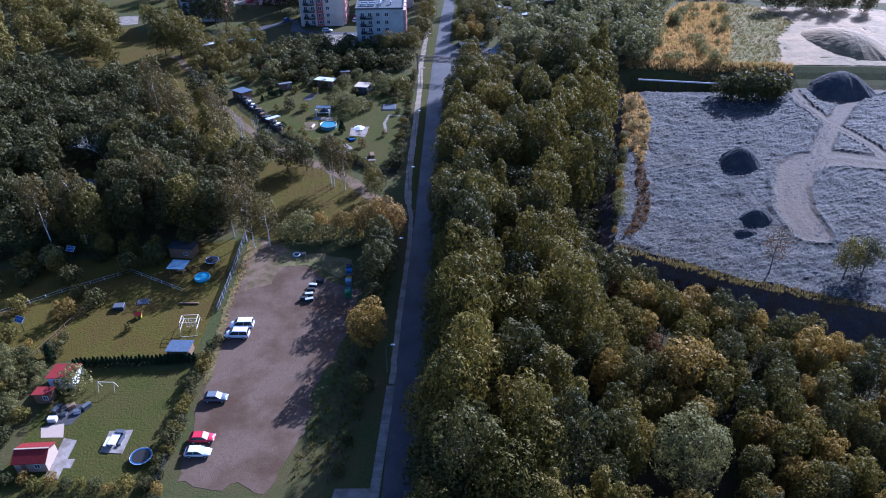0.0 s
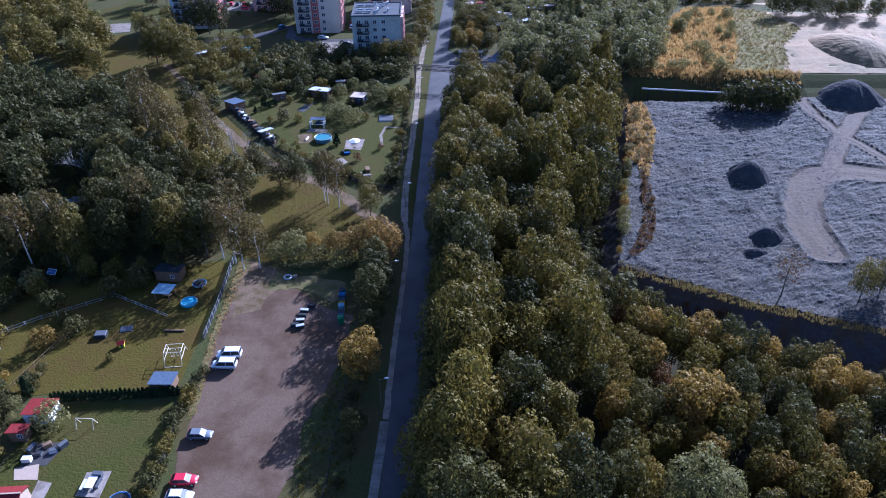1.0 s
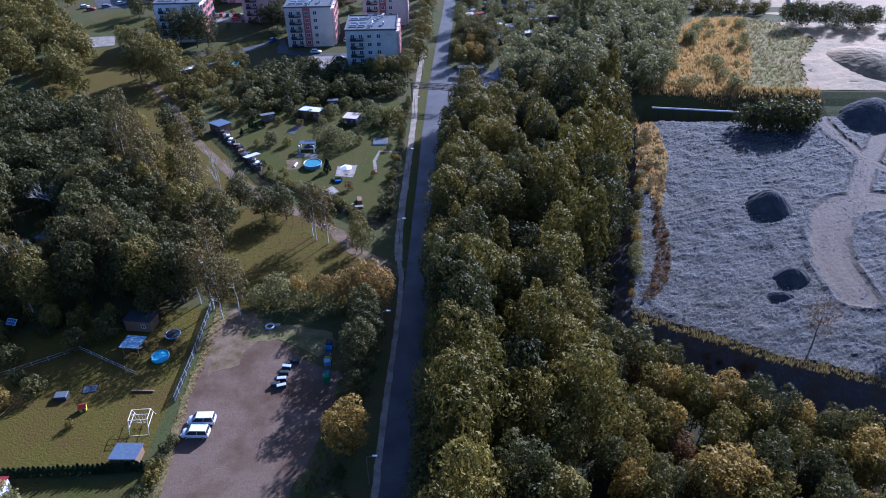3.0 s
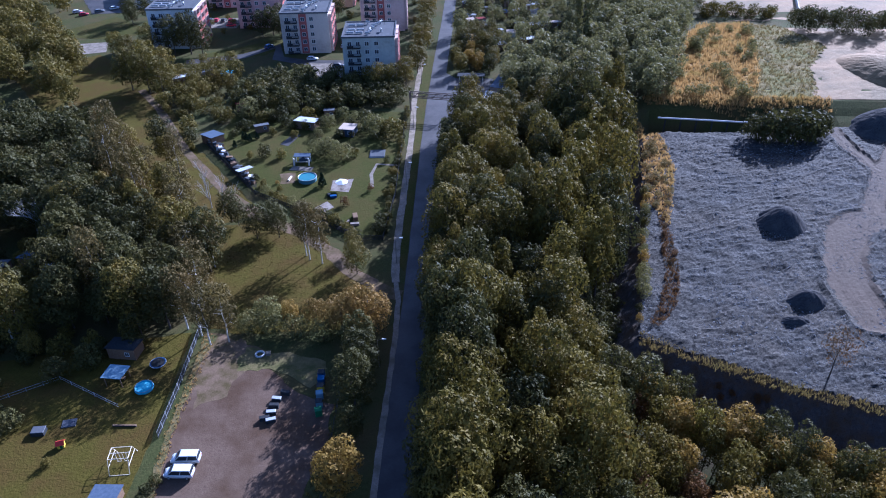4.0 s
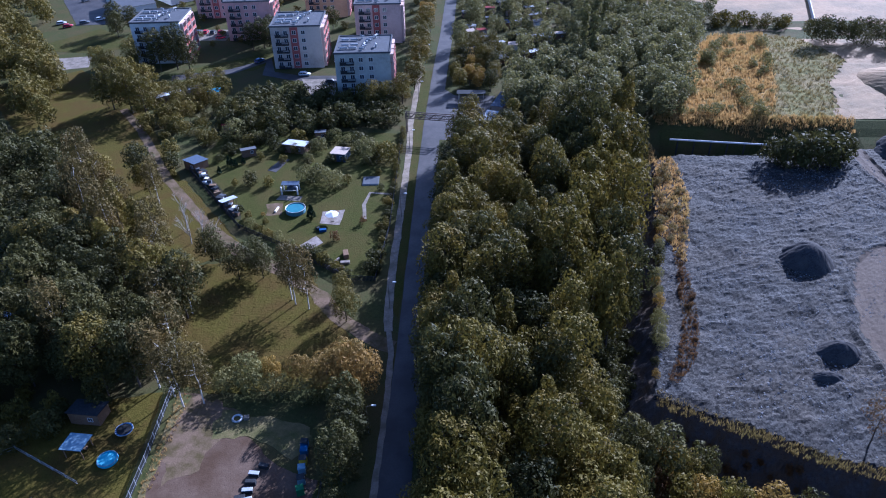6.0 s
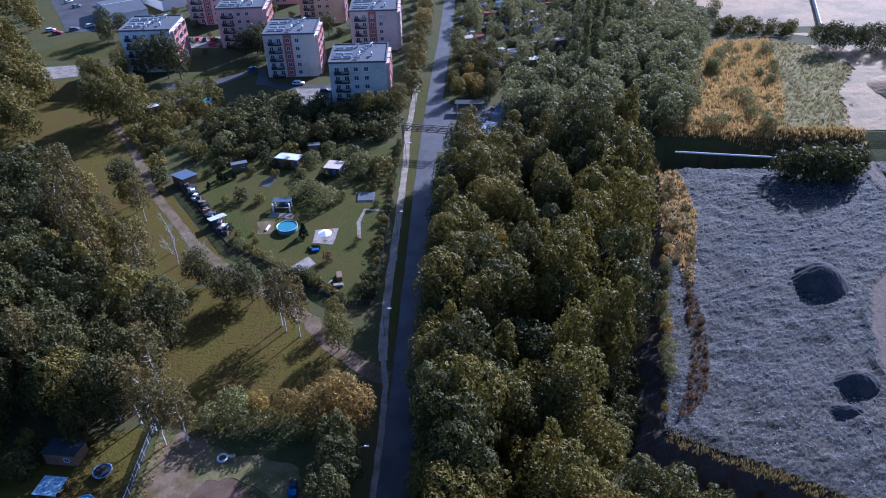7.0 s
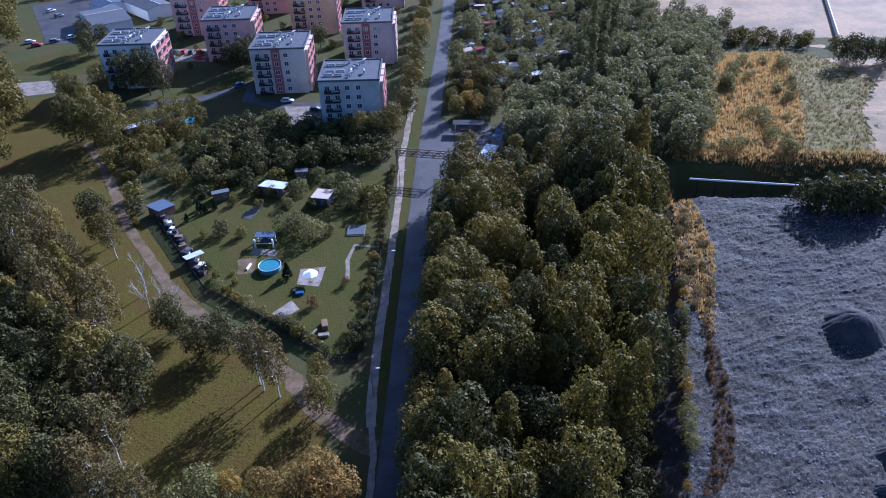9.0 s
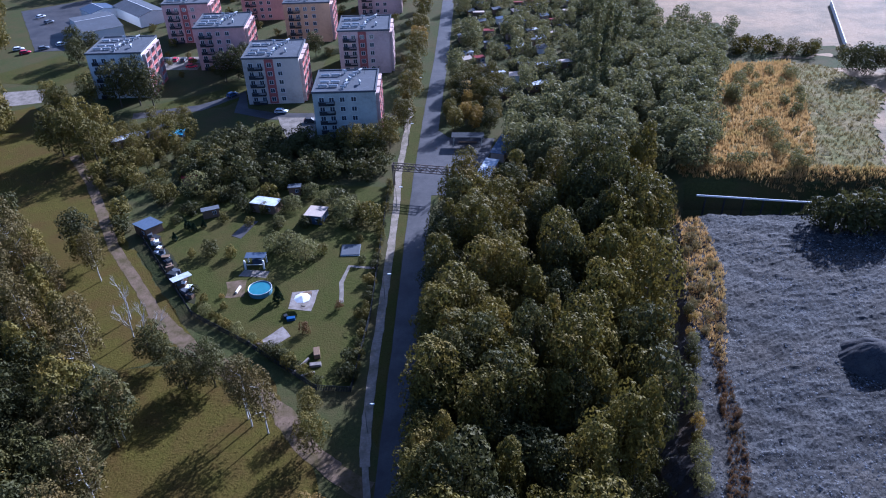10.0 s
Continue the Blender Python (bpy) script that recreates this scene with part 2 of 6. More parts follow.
M["straw"] = foliage("dry_straw", (0.319, 0.204, 0.0648), (0.489, 0.321, 0.108), (0.276, 0.214, 0.0576), 0.4)

# ---- mesh helpers ----


def box(bm, c, s, rz=0.0, taper=1.0):
    """A box of size s on centre c, turned by rz degrees; taper scales its top."""
    a = radians(rz)
    vs = []
    for z in (-0.5, 0.5):
        k = taper if z > 0 else 1.0
        for x, y in ((-0.5, -0.5), (0.5, -0.5), (0.5, 0.5), (-0.5, 0.5)):
            px, py = x * s[0] * k, y * s[1] * k
            vs.append(bm.verts.new((c[0] + px * math.cos(a) - py * math.sin(a), c[1] + px * math.sin(a) + py * math.cos(a), c[2] + z * s[2])))
    for f in ((3, 2, 1, 0), (4, 5, 6, 7), (0, 1, 5, 4), (1, 2, 6, 5), (2, 3, 7, 6), (3, 0, 4, 7)):
        bm.faces.new([vs[i] for i in f])


def rod(bm, p, q, r0, r1=None, n=6):
    """A round bar from p to q."""
    p, q = Vector(p), Vector(q)
    r1 = r0 if r1 is None else r1
    w = (q - p).normalized()
    u = w.orthogonal().normalized()
    v = w.cross(u)
    rings = []
    for o, r in ((p, r0), (q, r1)):
        rings.append([bm.verts.new(o + (u * math.cos(2 * math.pi * k / n) + v * math.sin(2 * math.pi * k / n)) * r) for k in range(n)])
    for k in range(n):
        bm.faces.new((rings[0][k], rings[0][(k + 1) % n], rings[1][(k + 1) % n], rings[1][k]))
    bm.faces.new(rings[0][::-1])
    bm.faces.new(rings[1])


def loft(bm, rings, close=True):
    """Skin over rings of equal length."""
    vs = [[bm.verts.new(p) for p in r] for r in rings]
    n = len(vs[0])
    for a, b in zip(vs, vs[1:]):
        for k in range(n if close else n - 1):
            bm.faces.new((a[k], a[(k + 1) % n], b[(k + 1) % n], b[k]))
    if close:
        bm.faces.new(vs[0][::-1])
        bm.faces.new(vs[-1])


def disc(bm, c, r, n=24, z=None):
    bm.faces.new([bm.verts.new((c[0] + r * math.cos(2 * math.pi * k / n), c[1] + r * math.sin(2 * math.pi * k / n), c[2])) for k in range(n)])


def mesh_of(name, bm, material, smooth=False):
    bmesh.ops.recalc_face_normals(bm, faces=bm.faces[:])
    me = bpy.data.meshes.new(name)
    bm.to_mesh(me)
    bm.free()
    me.materials.append(material)
    if smooth:
        me.polygons.foreach_set("use_smooth", [True] * len(me.polygons))
    return me


def thing(name, label, category, m, group="", kind=""):
    ob = new(name)
    ob.matrix_basis = m
    return tagged(ob, label, category, group, kind)


def part(name, bm, material, parent, label="", smooth=False):
    ob = new(name, bm if isinstance(bm, bpy.types.Mesh) else mesh_of(name, bm, material, smooth))
    ob.parent = parent
    return tagged(ob, label) if label else ob


def single(name, bm, material, label, category, m=None, group="", kind=""):
    ob = new(name, bm if isinstance(bm, bpy.types.Mesh) else mesh_of(name, bm, material))
    if m is not None:
        ob.matrix_basis = m
    return tagged(ob, label, category, group, kind)


def inside(x, y, poly):
    hit = False
    for (x0, y0), (x1, y1) in zip(poly, poly[1:] + poly[:1]):
        if (y0 > y) != (y1 > y) and x < (x1 - x0) * (y - y0) / (y1 - y0) + x0:
            hit = not hit
    return hit


def smooth(a, b, v):
    t = min(1.0, max(0.0, (v - a) / (b - a)))
    return t * t * (3 - 2 * t)


# ---- ground ----
# outline of the slag plateau
QUARRY = [(33.5, 141), (41.5, 137.6), (47.5, 135.4), (58.5, 129.6), (69.5, 125.8), (87, 119.6), (120, 112), (175, 105), (180, 246), (116, 245), (106, 238), (86, 236.5), (58, 236.5), (50.5, 233), (47, 215), (43.5, 192), (38.5, 165)]


def edge_gap(x, y, poly):
    """Distance to the outline, negative inside."""
    best = 1e9
    for (x0, y0), (x1, y1) in zip(poly, poly[1:] + poly[:1]):
        dx, dy = x1 - x0, y1 - y0
        t = min(1.0, max(0.0, ((x - x0) * dx + (y - y0) * dy) / (dx * dx + dy * dy)))
        best = min(best, math.hypot(x - x0 - t * dx, y - y0 - t * dy))
    return -best if inside(x, y, poly) else best


def level(x, y):
    """Height of the ground: flat by the road, a hollow under the wood beside the plateau, a raised field behind it."""
    h = 0.0
    if x > -4 and y < 262:
        trench = smooth(50, 55, x) * (1 - smooth(104, 110, x))
        h -= 8.0 * smooth(6, 34, x) * (1 - (1 - trench) * smooth(222, 246, y) - trench * smooth(244, 250, y)) * (1 - smooth(180, 240, x)) * smooth(-20, 40, y)
    if x > 45 and y > 243:
        h += 3.0 * smooth(244, 253, y) * smooth(47, 58, x) * (1 - smooth(300, 360, y)) * (1 - smooth(150, 200, x))
    return h


xs = sorted(set([-3000, -1500, -800, -450] + list(range(-300, -20, 20)) + list(range(-20, 200, 3)) + [230, 300, 450, 800, 1500, 3000]))
ys = sorted(set([-1500, -600, -200, -60] + list(range(-20, 60, 20)) + list(range(60, 300, 3)) + list(range(300, 480, 20)) + [600, 900, 1500, 3000]))
bm = bmesh.new()
grid = [[bm.verts.new((x, y, level(x, y) + 0.02 * noise.noise((x, y, 0)))) for x in xs] for y in ys]
for a, b in zip(grid, grid[1:]):
    for k in range(len(xs) - 1):
        bm.faces.new((a[k], a[k + 1], b[k + 1], b[k]))
single("ground", bm, M["ground"], "rough autumn grass ground with bare brown patches", "ground", kind="structure")


def patch(name, poly, material, z, label, category, wobble=0.5, step=1.2):
    """A flat piece of ground with an uneven edge."""
    out = []
    for (x0, y0), (x1, y1) in zip(poly, poly[1:] + poly[:1]):
        n = max(1, int(math.hypot(x1 - x0, y1 - y0) / step))
        for k in range(n):
            x, y = x0 + (x1 - x0) * k / n, y0 + (y1 - y0) * k / n
            out.append((x + wobble * noise.noise((x * 0.35, y * 0.35, 3)) + 0.4 * wobble * noise.noise((x * 1.7, y * 1.7, 5)),
                        y + wobble * noise.noise((x * 0.35, y * 0.35, 9)) + 0.4 * wobble * noise.noise((x * 1.7, y * 1.7, 7)), z))
    bm = bmesh.new()
    top = [bm.verts.new(p) for p in out]
    low = [bm.verts.new((p[0], p[1], z - 0.15)) for p in out]
    bm.faces.new(top)
    for k in range(len(out)):
        bm.faces.new((low[k], low[(k + 1) % len(out)], top[(k + 1) % len(out)], top[k]))
    return single(name, bm, material, label, category, kind="structure")


def ribbon(line, width):
    """The outline of a strip along a line."""
    left, right = [], []
    for k, (x, y) in enumerate(line):
        x0, y0 = line[max(0, k - 1)]
        x1, y1 = line[min(len(line) - 1, k + 1)]
        d = math.hypot(x1 - x0, y1 - y0)
        nx, ny = -(y1 - y0) / d * width / 2, (x1 - x0) / d * width / 2
        left.append((x + nx, y + ny))
        right.append((x - nx, y - ny))
    return left + right[::-1]


ROAD = [(-9.4, 20), (-10.2, 70), (-10.8, 92), (-11.4, 116), (-11.8, 150), (-12.4, 172), (-13.0, 196), (-13.7, 220), (-14.3, 254), (-14.5, 300), (-14.2, 345), (-15, 430), (-17, 700)]
patch("road", ribbon(ROAD, 5.3), M["asphalt"], 0.06, "narrow worn grey asphalt road between trees", "road", 0.15, 4)
WALK = [(-13.9, 60), (-13.9, 92), (-14.4, 108), (-14.6, 125), (-14.9, 140), (-15.4, 149), (-16.6, 156), (-17.4, 162), (-18.2, 177), (-18.7, 196), (-19.3, 216), (-20.0, 238), (-21.2, 254), (-21.6, 300)]
patch("pavement", ribbon(WALK[6:], 1.75), M["trodden"], 0.09, "pale trodden footpath beside the road", "pavement", 0.25, 1.5)
patch("pavement", ribbon(WALK[1:7], 1.1), M["trodden"], 0.10, "narrow trodden footpath in the shade of trees", "pavement", 0.2, 1.5)
patch("verge_strip", [(x + 0.95, y) for x, y in WALK[7:]] + [(-17.3, 300), (-17.1, 254), (-16.5, 220), (-15.8, 196), (-15.2, 172), (-15.2, 160)], M["lawn"], 0.05, "green grass verge between footpath and road", "verge", 0.2, 1.5)
patch("forecourt", [(-11.6, 243), (-4.6, 243), (-1, 250), (3, 262), (5.4, 277), (-8, 277), (-11.8, 282)], M["asphalt"], 0.05, "grey asphalt turning area beside the road", "road", 0.3)

# paving slabs of the near footpath, laid side by side
bm = bmesh.new()
box(bm, (0, 0, 0), (1.56, 0.96, 0.08))
slab_mesh = mesh_of("slab", bm, M["concrete"])
near_walk = thing("pavement", "footpath of square grey concrete slabs", "pavement", pose(0, 0, 0), kind="structure")
for k in range(34):
    y = 58 + k
    s = part("slab", slab_mesh, None, near_walk)
    s.matrix_basis = pose(-14.0, y, 0.06 + 0.006 * math.sin(k * 2.3), 0, 0, 0.3 * math.sin(k * 1.7))
patch("pavement_crossing", [(-20.5, 66.2), (-14.0, 66.6), (-14.0, 69.3), (-20.3, 68.9)], M["concrete"], 0.07, "pale concrete crossing beside the footpath", "pavement", 0.1)

patch("gravel_yard", [(-52.3, 127), (-50.4, 112), (-47.6, 90), (-47.0, 79.5), (-45.6, 69), (-40, 67.6), (-36.1, 69.6), (-31, 67), (-27.8, 80), (-27.6, 91), (-23.6, 108), (-23.8, 120), (-30, 121.5), (-35, 126), (-41, 131), (-46, 135), (-52, 138)], M["gravel"], 0.04, "pinkish grey gravel parking yard with worn tracks", "yard", 1.2)
patch("dry_verge", [(-52.9, 138), (-51.3, 112), (-48.6, 90), (-47.6, 92), (-50.0, 112), (-51.2, 127), (-50.5, 137)], M["verge"], 0.06, "strip of dry yellow grass along the fence", "verge", 0.6)
patch("bare_dirt", [(-52.2, 137.5), (-51.6, 124), (-48, 118), (-44, 121), (-42.5, 127), (-38, 131.5), (-44, 136)], M["dirt"], 0.055, "bare brown dirt at the end of the yard", "yard", 1.5)
patch("dry_verge", [(-44, 127.5), (-36, 128), (-29, 124), (-26, 126.5), (-27, 131), (-36, 133), (-44, 134)], M["verge"], 0.065, "patch of dry yellow grass on the yard", "verge", 1.0)
patch("lawn", [(-76, 92.5), (-52.4, 94.4), (-48.6, 70.4), (-50, 62), (-74, 62)], M["lawn"], 0.03, "mown green garden lawn", "lawn", 0.4)
patch("lawn", [(-88, 84), (-83, 95), (-52.6, 96.8), (-54, 117), (-55.8, 138), (-72, 134), (-106, 123), (-115, 100)], M["meadow"], 0.035, "patchy yellow-green garden lawn", "lawn", 0.5)
patch("meadow", [(-66, 176), (-54, 181), (-38.5, 177), (-29, 164), (-23.5, 152), (-24.5, 140), (-35, 139), (-46, 138), (-56, 140), (-60, 158)], M["meadow"], 0.03, "sunlit meadow of short yellow-green grass", "meadow", 1.0)
patch("meadow", [(-66, 176), (-54, 184), (-62, 194), (-84, 221), (-100, 246), (-112, 268), (-150, 300), (-175, 280), (-140, 240), (-110, 210), (-85, 185)], M["meadow"], 0.03, "long sloping meadow lane between woods and gardens", "meadow", 1.0)
patch("garden_lawn", [(-79.5, 223.5), (-57.4, 193.5), (-43.4, 184.6), (-28, 173.6), (-21.6, 173.6), (-21.2, 194), (-22.4, 223), (-23.2, 247), (-50, 249), (-78, 250)], M["lawn"], 0.035, "green allotment lawn", "lawn", 0.4)
patch("dirt_path", ribbon([(-66, 193.5), (-63.3, 190.8), (-53.7, 182), (-42, 175), (-32.8, 167), (-28.5, 161.1), (-21, 154.5), (-15.6, 151.4)], 3.4), M["dirt"], 0.05, "trodden pale dirt path beside the garden fence", "path", 0.7)
patch("dirt_path", ribbon([(-118, 264), (-105, 247.5), (-85.4, 217.4), (-64.2, 191.4)], 2.6), M["dirt"], 0.065, "trodden grey-brown lane beside the allotments", "path", 0.3)
patch("car_park", [(-64, 291.5), (-51.5, 291.5), (-49, 276.4), (-57.3, 276.4), (-61, 284)], M["concrete"], 0.05, "pale concrete parking area beside the flats", "yard", 0.2)
patch("estate_road", ribbon([(-112, 292), (-92, 299), (-81, 311), (-77.5, 297), (-66, 292.5), (-51, 292.5), (-25, 292)], 5), M["asphalt"], 0.04, "grey estate road between blocks of flats", "road", 0.2)
patch("estate_lawn", [(-101, 296), (-84, 300), (-72, 319), (-84, 318), (-110, 300)], M["lawn"], 0.03, "lawn between blocks of flats", "lawn", 0.5)
patch("estate_lawn", [(-69, 277), (-60, 279), (-63, 289), (-70, 286)], M["lawn"], 0.03, "small lawn beside a parking area", "lawn", 0.4)
patch("estate_lawn", [(-58, 322), (-50, 322), (-50, 352), (-58, 350)], M["lawn"], 0.03, "lawn between blocks of flats", "lawn", 0.4)
patch("estate_lawn", [(-185, 322), (-150, 318), (-140, 330), (-165, 350)], M["lawn"], 0.03, "open lawn beside a car park", "lawn", 0.4)
patch("car_park", [(-215, 410), (-178, 354), (-164, 356), (-160, 378), (-176, 396), (-190, 430)], M["asphalt"], 0.05, "wide grey asphalt car park", "yard", 0.4)
patch("car_park", [(-126, 334), (-105, 334), (-105, 348), (-126, 348)], M["concrete"], 0.05, "parking bays between the flats", "yard", 0.2)
patch("play_court", [(-161, 299), (-148.5, 303), (-153, 315), (-167, 312)], M["concrete"], 0.06, "pale concrete play court on the lawn", "court", 0.1)


def draped(name, poly, cell, material, lift, label, category, relief=0.0, kind="structure"):
    """A sheet that follows the ground's rise and fall."""
    x0, x1 = min(p[0] for p in poly), max(p[0] for p in poly)
    y0, y1 = min(p[1] for p in poly), max(p[1] for p in poly)
    bm = bmesh.new()
    nodes = {}

    def node(i, j):
        if (i, j) not in nodes:
            x, y = x0 + i * cell, y0 + j * cell
            nodes[i, j] = bm.verts.new((x + 0.3 * cell * noise.noise((x, y, 1)), y + 0.3 * cell * noise.noise((x, y, 2)), level(x, y) + lift + relief * noise.noise((x * 0.4, y * 0.4, 4))))
        return nodes[i, j]

    for i in range(int((x1 - x0) / cell) + 1):
        for j in range(int((y1 - y0) / cell) + 1):
            cx, cy = x0 + (i + 0.5) * cell, y0 + (j + 0.5) * cell
            if inside(cx + 1.5 * noise.noise((cx * 0.2, cy * 0.2, 6)), cy, poly):
                bm.faces.new((node(i, j), node(i + 1, j), node(i + 1, j + 1), node(i, j + 1)))
    return single(name, bm, material, label, category, kind=kind)


draped("forest_floor", [(-7.5, 40), (100, 40), (100, 108), (60, 122), (30, 134), (40, 190), (50, 245), (8, 256), (-7.5, 244), (-8, 120)], 3.0, M["forest_floor"], 0.025, "dark leaf litter under the trees", "ground")
draped("dry_field", [(57, 254), (62, 253.5), (86, 253), (94, 266), (100.6, 289), (107, 317), (112, 339), (91, 336), (84, 322), (76, 302), (69, 285), (66, 268)], 1.6, M["field"], 0.08, "field of tall dry straw-coloured grass", "field", 0.3)
draped("weed_field", [(86, 253), (108, 253), (118, 285), (130, 303), (124, 332), (112, 339), (107, 317), (100.6, 289), (94, 266)], 1.6, M["weeds"], 0.12, "stubbly field of yellow-green weeds", "field", 0.35)
draped("bare_ground", [(108, 253), (172, 253), (180, 330), (124, 332), (130, 303), (118, 285)], 2.0, M["sandy"], 0.1, "pale bare ground with wheel marks", "ground", 0.25)
draped("bare_ground", [(108, 345), (160, 338), (330, 360), (330, 520), (70, 520), (72, 384), (100, 386)], 5, M["sandy"], 0.1, "pale bare sandy ground", "ground", 0.3)

# slag plateau: rough top, ragged crest, steep banks down to the wood
PLATEAU = -1.0


TRACKS = [([(82, 148), (82, 160), (85.3, 171.7), (90, 181), (96, 186.5), (104, 188.2), (125, 184), (172, 172)], 4.6),
          ([(100, 190), (109.6, 208.2), (122.9, 228), (131, 237), (150, 246)], 2.6),
          ([(110, 249), (108.8, 238), (108.7, 227.5), (111, 214), (116, 200), (119, 188)], 2.2)]


def track_gap(x, y):
    """Distance from the middle of the nearest haul track, as a share of its half width."""
    best = 9.0
    for path, half in TRACKS:
        for (x0, y0), (x1, y1) in zip(path, path[1:]):
            dx, dy = x1 - x0, y1 - y0
            t = min(1.0, max(0.0, ((x - x0) * dx + (y - y0) * dy) / (dx * dx + dy * dy)))
            best = min(best, math.hypot(x - x0 - t * dx, y - y0 - t * dy) / half)
    return best


def rubble_height(x, y):
    g = edge_gap(x, y, QUARRY)
    if g > 0:
        return PLATEAU - min(7.6, g * 1.05) + 0.45 * noise.noise((x * 0.5, y * 0.5, 8)) + 0.2 * noise.noise((x * 1.6, y * 1.6, 5)), g
    r = 0.45 * noise.noise((x * 0.09, y * 0.09, 2)) + 0.3 * noise.noise((x * 0.3, y * 0.3, 3)) + 0.08 * noise.noise((x * 1.3, y * 1.3, 4)) + 0.3 * (1 - abs(noise.noise((x * 0.1 + y * 0.03, y * 0.42 - x * 0.16, 14)))) ** 3
    k = track_gap(x, y)
    if k < 1.5:
        flat = smooth(1.5, 0.9, k)
        r = r * (1 - flat) + flat * (-0.12 * (1 - abs(2 * abs(k - 0.5) - 0.0)) + 0.05 * noise.noise((x, y, 2))) + 0.45 * max(0.0, 1 - abs(k - 1.15) / 0.25)
    return PLATEAU + r * smooth(0, 3, -g), g


bm = bmesh.new()
bm2, bm3 = bmesh.new(), bmesh.new()
cell = 0.6
rough = random.Random(17)
nodes = {}
for by in range(int((250 - 100) / cell)):
    for bx in range(int((172 - 26) / cell)):
        x, y = 26 + bx * cell, 100 + by * cell
        nodes[bx, by] = (x, y, *rubble_height(x + 0.9 * noise.noise((x * 0.13, y * 0.13, 0)), y + 0.9 * noise.noise((x * 0.13, y * 0.13, 5))))
made = ({}, {}, {})
for (bx, by) in nodes:
    if (bx + 1, by + 1) not in nodes:
        continue
    q = [nodes[bx, by], nodes[bx + 1, by], nodes[bx + 1, by + 1], nodes[bx, by + 1]]
    g = sum(p[3] for p in q) / 4
    if g > 8.5 or (g > 0.3 and q[0][1] > 236 and q[0][0] > 106):
        continue
    cx, cy = q[0][0], q[0][1]
    which = 1 if g > 0.2 else 2 if track_gap(cx, cy) < 1.0 + 0.3 * noise.noise((cx * 0.3, cy * 0.3, 12)) + 0.15 * noise.noise((cx * 1.4, cy * 1.4, 13)) else 0
    vs = []
    for key in ((bx, by), (bx + 1, by), (bx + 1, by + 1), (bx, by + 1)):
        if key not in made[which]:
            x, y, z, g = nodes[key]
            k = 0.06 if which == 2 else 0.2 if g < -0.6 else 0.25
            made[which][key] = (bm, bm2, bm3)[which].verts.new((x + 0.3 * rough.uniform(-k, k), y + 0.3 * rough.uniform(-k, k), z + rough.uniform(-0.5, 0.5) * k))
        vs.append(made[which][key])
    (bm, bm2, bm3)[which].faces.new(vs)
single("slag_plateau", bm, M["rubble"], "plateau of coarse blue-grey slag rubble", "ground", kind="structure")
single("haul_track", bm3, M["track"], "curved brown haul tracks with ruts over the slag", "track", kind="structure")
single("slag_bank", bm2, M["bank"], "steep earth bank below the slag plateau", "bank", kind="structure")


def level_all(x, y):
    h, g = rubble_height(x, y)
    return h if g < 0 else level(x, y)


def heap(x, y, r, h, seed, material, label, squash=1.0, rz=0.0):
    """A tipped heap: uneven cone with a rounded top and an apron of spilt stones."""
    bm = bmesh.new()
    rings = []
    for k in range(17):
        u = k / 16
        ring = []
        for i in range(56):
            a = 2 * math.pi * i / 56
            c, d = math.cos(a), math.sin(a)
            f = (1 - 0.985 * u) * (1 + 0.16 * noise.noise((c * 1.3, d * 1.3, seed)) + 0.05 * noise.noise((c * 5, d * 5, seed + 3 * u)))
            v = math.sin(0.5 * math.pi * u) ** 1.15
            ring.append((r * f * c, squash * r * f * d, h * v + (0.22 * noise.noise((r * f * c, r * f * d, seed)) + 0.12 * noise.noise((3 * r * f * c, 3 * r * f * d, seed))) * (1 - 0.5 * u) - 0.25))
        rings.append(ring)
    loft(bm, rings)
    single("slag_mound", bm, material, label, "mound", pose(x, y, PLATEAU, 0, 0, rz), "slag heaps", "")


heap(75.6, 184.5, 6.4, 4.8, 1, M["heap"], "dark conical heap of slag on the rubble")
heap(70.6, 153.5, 4.8, 3.2, 2, M["heap"], "low dark heap of slag on the rubble", 0.7)
heap(66, 147, 4.0, 1.5, 3, M["heap"], "flat dark spill of slag on the rubble", 0.45)
heap(125, 240, 11, 6.5, 4, M["heap"], "large dark conical stockpile of slag")
heap(141, 276, 20, 9, 5, M["sandy"], "long pale stockpile of slag and sand", 1.5, 20)

# loose stones
rng = np.random.default_rng(3)
sv, sf = [], []
shape = np.array([(1, 0, 0), (0, 1, 0), (-1, 0, 0), (0, -1, 0), (0, 0, 0.55), (0, 0, -0.6)])
tri = [(0, 1, 4), (1, 2, 4), (2, 3, 4), (3, 0, 4), (1, 0, 5), (2, 1, 5), (3, 2, 5), (0, 3, 5)]
count = 0
while count < 13000:
    x, y = 34 + 76 * rng.random(), 120 + 120 * rng.random()
    if edge_gap(x, y, QUARRY) > -0.5 or noise.noise((x * 0.08, y * 0.08, 1)) < -0.25 + 0.3 * rng.random():
        continue
    s = 0.06 + 0.2 * rng.random() ** 3
    h = rubble_height(x, y)[0]
    v = shape * (1 + 0.5 * (rng.random((6, 1)) - 0.5)) * s * (1 + 0.4 * (rng.random(3) - 0.5))
    a = rng.random() * 6.28
    v = np.stack([v[:, 0] * math.cos(a) - v[:, 1] * math.sin(a) + x, v[:, 0] * math.sin(a) + v[:, 1] * math.cos(a) + y, v[:, 2] + h + 0.1 * s], 1)
    sf += [tuple(6 * count + i for i in t) for t in tri]
    sv.append(v)
    count += 1
me = bpy.data.meshes.new("loose_stones")
me.from_pydata(np.concatenate(sv).tolist(), [], sf)
me.materials.append(M["stone"])
